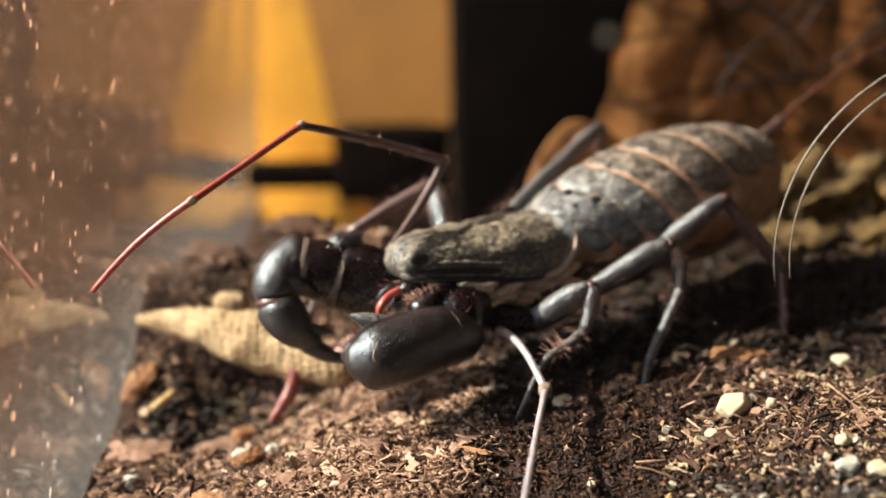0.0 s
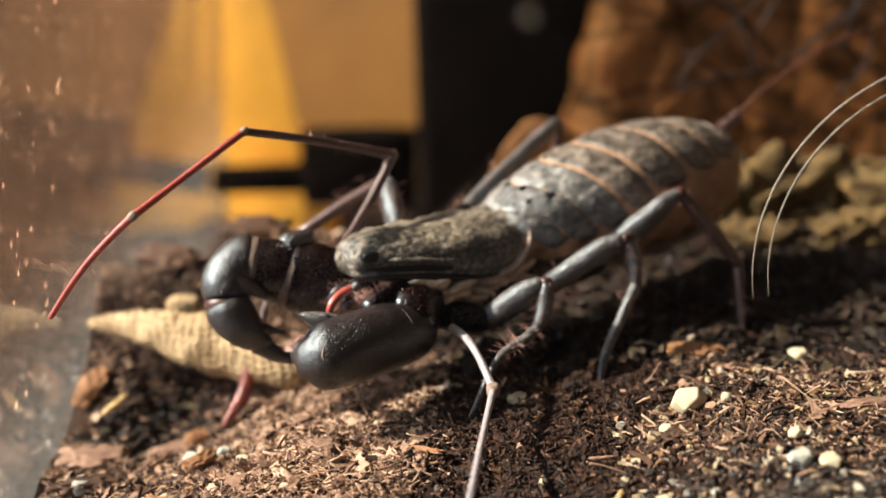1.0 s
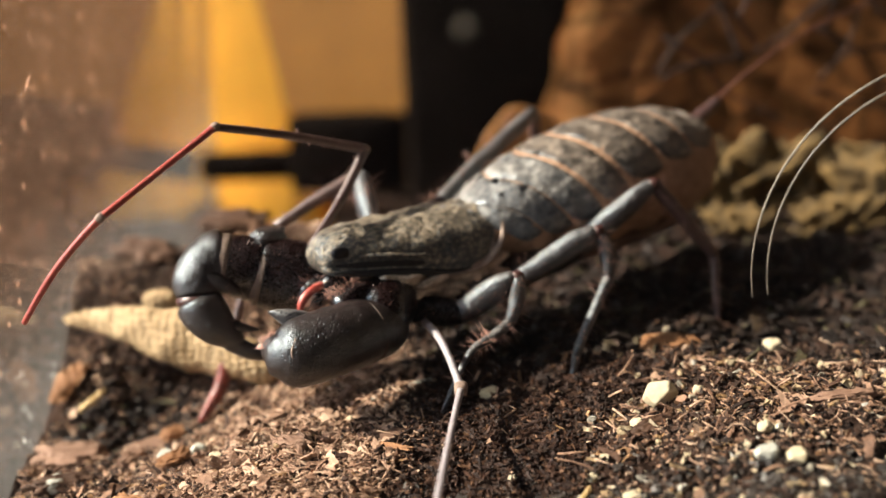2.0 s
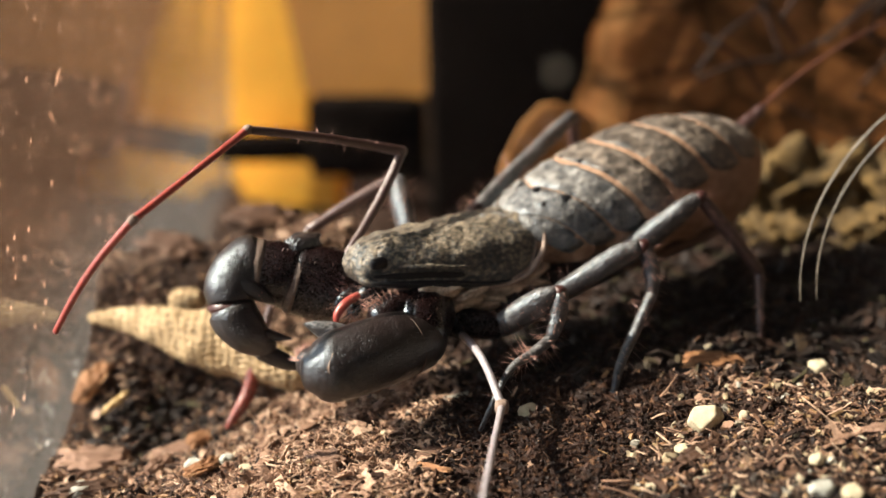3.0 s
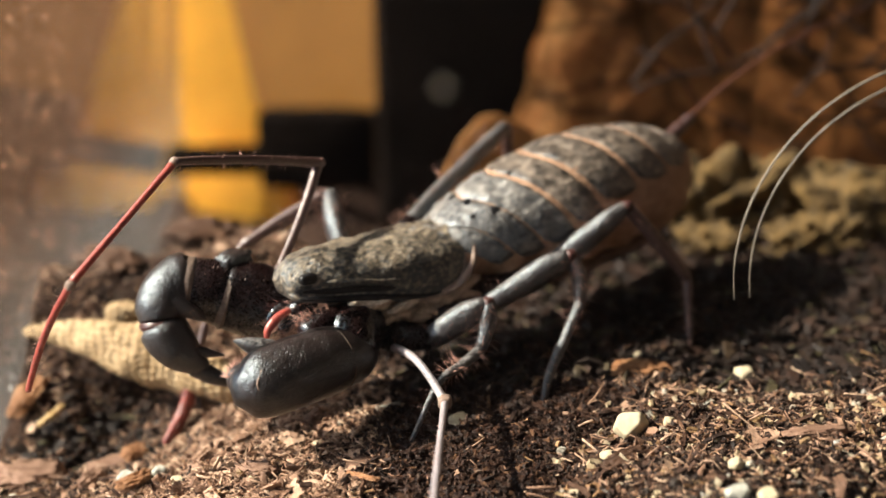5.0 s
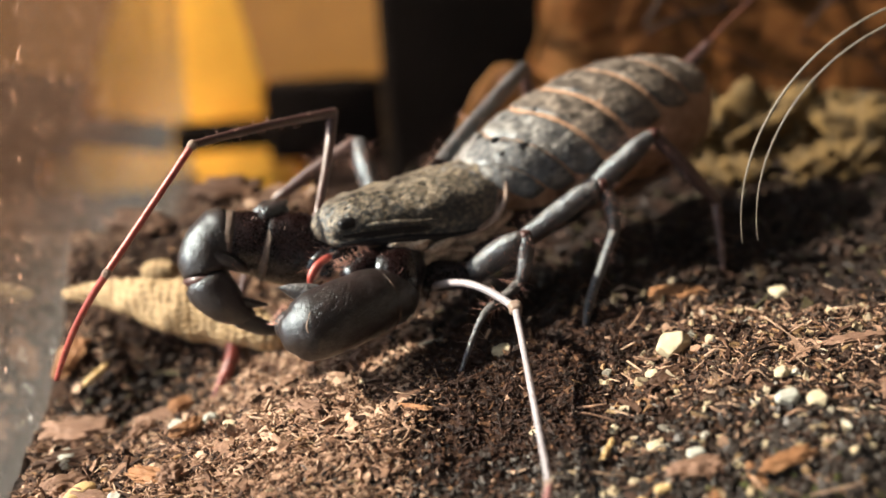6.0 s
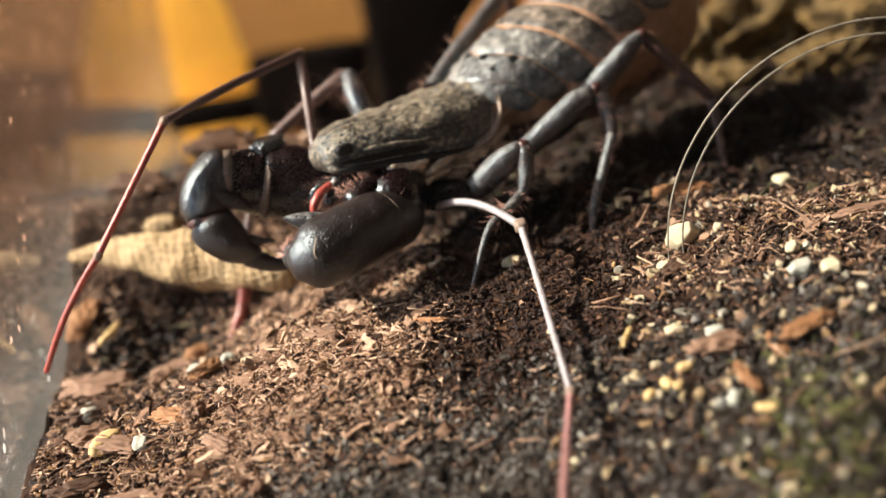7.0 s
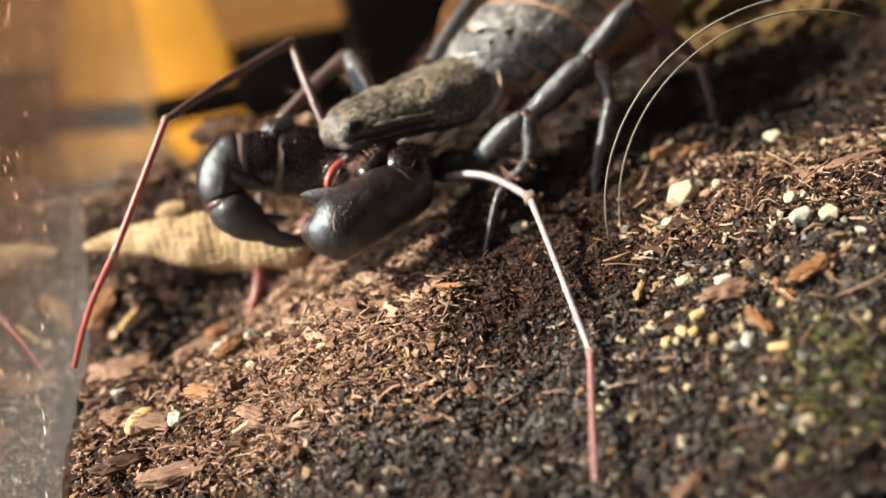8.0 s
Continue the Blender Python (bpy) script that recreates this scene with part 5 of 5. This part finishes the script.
# feelers: joint places on the body, millimetres, time by time
FEELER_FAR = [
    (0, (8.32, 5.82, 24.19), (-8.7, 5.67, 30.05), (-21.92, 2.11, 24.99), (-30.6, 6.91, 16.59)),
    (0.5, (8.26, 5.79, 24.26), (-9.07, 6.41, 29.08), (-22.05, 3.83, 22.9), (-29.44, 9.16, 13.63)),
    (1, (7.98, 6.03, 24.49), (-9.36, 5.24, 29.28), (-22.34, 1.92, 23.49), (-29.47, 7.03, 13.89)),
    (2.5, (8.04, 5.92, 24.46), (-9.18, 4.72, 29.56), (-22.09, 2.33, 23.18), (-29.0, 6.78, 13.1)),
    (3, (7.68, 5.76, 24.88), (-9.67, 4.97, 29.62), (-22.6, 1.15, 24.01), (-29.36, 5.31, 13.72)),
    (3.5, (7.71, 6.29, 24.65), (-9.65, 5.91, 29.39), (-22.35, 2.48, 23.04), (-28.98, 6.47, 12.6)),
    (4, (7.6, 5.97, 24.89), (-9.8, 4.7, 29.33), (-22.35, 2.04, 22.37), (-28.03, 6.77, 11.67)),
    (4.2, (7.49, 6.01, 24.98), (-9.74, 3.8, 29.69), (-22.26, -0.27, 23.36), (-28.24, 4.25, 12.74)),
    (5.3, (6.41, 7.2, 25.4), (-10.96, 3.25, 27.99), (-22.34, 0.34, 19.32), (-25.38, 5.97, 8.0)),
    (5.5, (6.05, 7.17, 25.68), (-11.4, 3.11, 27.36), (-22.79, -0.95, 19.17), (-26.03, 4.36, 7.76)),
    (6, (6.04, 8.59, 24.91), (-11.65, 5.44, 25.85), (-22.28, 5.19, 15.84), (-27.73, 9.95, 5.04)),
    (6.5, (5.31, 9.7, 24.63), (-12.49, 7.2, 23.74), (-23.33, 3.55, 14.67), (-29.67, 6.24, 3.64)),
    (7, (4.58, 10.62, 24.31), (-13.18, 8.38, 22.44), (-23.46, 8.16, 12.07), (-30.8, 11.44, 1.85)),
    (7.5, (3.93, 11.3, 24.01), (-13.81, 9.46, 21.54), (-23.83, 9.14, 10.93), (-30.59, 12.76, 0.44)),
    (8, (3.47, 11.55, 23.99), (-14.26, 9.94, 21.32), (-24.12, 9.79, 10.56), (-30.87, 13.29, 0.02)),
]
FEELER_NEAR = [
    (0, (5.25, -16.2, 5.63), (-10.33, -33.36, 4.57), (-19.11, -43.92, 7.32)),
    (0.5, (4.69, -16.07, 5.58), (-11.03, -33.11, 4.69), (-19.82, -43.62, 7.59)),
    (1, (4.82, -16.06, 5.42), (-10.54, -33.42, 4.5), (-19.03, -44.19, 7.3)),
    (2.5, (4.46, -15.88, 5.1), (-10.26, -33.77, 6.35), (-18.41, -44.69, 9.56)),
    (3, (4.6, -15.97, 5.28), (-10.29, -33.62, 7.52), (-18.65, -44.24, 11.15)),
    (3.5, (5.08, -15.82, 4.5), (-10.43, -33.07, 4.59), (-18.92, -43.5, 8.49)),
    (4, (4.78, -15.94, 5.05), (-10.5, -33.4, 5.15), (-18.8, -43.97, 9.06)),
    (4.2, (4.75, -15.86, 4.81), (-9.83, -33.74, 7.2), (-17.82, -44.61, 10.94)),
    (5.3, (7.09, -16.69, 7.96), (-6.67, -35.35, 7.05), (-15.04, -46.07, 10.35)),
    (5.5, (8.08, -16.66, 8.43), (-5.02, -35.55, 5.27), (-13.63, -46.08, 8.58)),
    (6, (9.03, -16.55, 8.47), (-3.45, -35.15, 2.42), (-13.06, -45.03, 4.82)),
    (6.5, (8.94, -16.56, 8.09), (-3.25, -35.31, 1.91), (-13.48, -44.82, 2.91)),
    (7, (8.83, -16.54, 7.4), (-3.69, -34.95, 0.85), (-13.94, -44.39, -0.42)),
    (7.5, (8.8, -16.46, 6.62), (-3.75, -34.91, 0.28), (-13.88, -44.34, -1.87)),
    (8, (8.84, -16.47, 6.71), (-3.8, -34.72, -0.02), (-13.99, -43.71, -3.39)),
]
FAR_BASE, NEAR_BASE = (-0.5, 3.0, 16.4), (7.2, -5.5, 8.3)


def aim(p, q):
    """The pose of a piece that starts at p and points to q (millimetres)."""
    p, q = Vector(p), Vector(q)
    x = (q - p).normalized()
    y = Vector((0, 0, 1)).cross(x).normalized()
    z = x.cross(y)
    m = Matrix((x, y, z)).transposed().to_4x4()
    m.translation = p * MM
    return m


def feeler(base, rows, pieces):
    """Jointed thin leg: one rigid piece from joint to joint; returns (object, rows for walk())."""
    keyed = []
    for k, (name, radii, bow, material, label, hair) in enumerate(pieces):
        a0, b0 = (base if k == 0 else rows[0][k]), rows[0][k + 1]
        l = (Vector(b0) - Vector(a0)).length
        n = len(radii) - 1
        pts = [(l * i / n, 0, bow * math.sin(math.pi * i / n), r) for i, r in enumerate(radii)]
        ob = part(name, sweep(pts, 6, 12), material, scorpion, label)
        if hair:
            bristles("bristles", pts, hair, 0.7, 70 + k, ob, 0.3)
        keyed.append((ob, [(r[0], aim(base if k == 0 else r[k], r[k + 1])) for r in rows]))
    return keyed


part("feeler_coxa", sweep([(2.0, 2.2, 13.4, 1.3), (0.6, 2.8, 15.0, 1.0), (-0.6, 3.0, 16.2, 0.75)], 5, 12), LEG_DUSK, scorpion, "dark red feeler base")
part("feeler_coxa", sweep([(6.5, -3.0, 9.2, 1.3), (7.0, -4.4, 8.7, 1.0), (7.2, -5.4, 8.4, 0.75)], 5, 12), BROWN, scorpion)
FEELERS = feeler(FAR_BASE, FEELER_FAR, [
    ("feeler_femur", (0.40, 0.46, 0.50, 0.52, 0.50), -0.4, LEG_DUSK, "slender grey-brown feeler joint", 26),
    ("feeler_tibia", (0.55, 0.46, 0.44, 0.42, 0.40), 0.25, LEG_DUSK, "slender dusky red feeler joint", 50),
    ("feeler_tarsus", (0.38, 0.34, 0.33, 0.34, 0.36), 0.0, LEG_RED, "red feeler joint", 30),
    ("feeler_tip", (0.36, 0.34, 0.33, 0.31, 0.27), 0.5, LEG_RED, "red ringed feeler tip", 30)])
FEELERS += feeler(NEAR_BASE, FEELER_NEAR, [
    ("feeler_femur", (0.42, 0.40, 0.38, 0.38, 0.42), 1.3, FEELER_SHEEN, "slender feeler joint with its bright sheen put into the colour", 10),
    ("feeler_tibia", (0.38, 0.31, 0.30, 0.29, 0.28), 0.3, FEELER_SHEEN, "slender feeler joint paled by painted sheen", 20),
    ("feeler_tarsus", (0.30, 0.28, 0.27, 0.26, 0.22), 0.2, FEELER_TIP, "red feeler tip paled by painted sheen", 20)])
# pale knobs at the feeler joints
for k, (ob, _) in enumerate(FEELERS[1:4] + FEELERS[5:]):
    r = 0.75 if k == 3 else 0.5
    part("joint", lump(r, 0.9 * r, 0.9 * r, 0.1, 0.5, 2, 3), JOINT, ob, "pale joint knob")

# solid pale double hoop in place of a reflection in the front pane; it drifts as the camera moves
REFLECTION_MAT = mat_simple("painted_reflection", (0.19, 0.165, 0.13), 0.5, 900, 0.1)
ring = thing("reflection_hoops", pose(0, 0.100, 0), "faint pale double hoop built in place of a reflection in the front pane", "ring")
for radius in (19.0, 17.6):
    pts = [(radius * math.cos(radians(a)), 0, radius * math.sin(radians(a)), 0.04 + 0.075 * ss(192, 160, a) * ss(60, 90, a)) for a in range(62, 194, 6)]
    part("hoop", sweep(pts, 2, 8, up=(0, 1, 0)), REFLECTION_MAT, ring)
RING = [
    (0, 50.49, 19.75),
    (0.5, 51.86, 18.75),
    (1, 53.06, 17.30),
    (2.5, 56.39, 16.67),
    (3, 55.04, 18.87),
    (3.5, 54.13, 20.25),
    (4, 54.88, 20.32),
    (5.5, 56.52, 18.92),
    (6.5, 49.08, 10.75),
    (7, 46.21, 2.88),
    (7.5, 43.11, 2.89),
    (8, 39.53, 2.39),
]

# the body bows a little while the feelers swing
PIVOT = Vector((24, 0, 10)) * MM
BOW = [(0, 0.0), (1, 0.0), (2.5, 0.0), (4, 0.0), (4.2, 0.0), (5.3, -1.3), (5.5, -1.5), (6, -1.8), (6.5, -2.0), (7.5, -2.0), (8, -1.9)]


def motions():
    walk(scorpion, [(t, BODY @ Matrix.Translation(PIVOT) @ pose(0, 0, 0, 0, deg, 0) @ Matrix.Translation(-PIVOT)) for t, deg in BOW])
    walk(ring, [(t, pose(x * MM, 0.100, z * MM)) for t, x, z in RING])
    for ob, rows in FEELERS:
        walk(ob, rows)


motions()
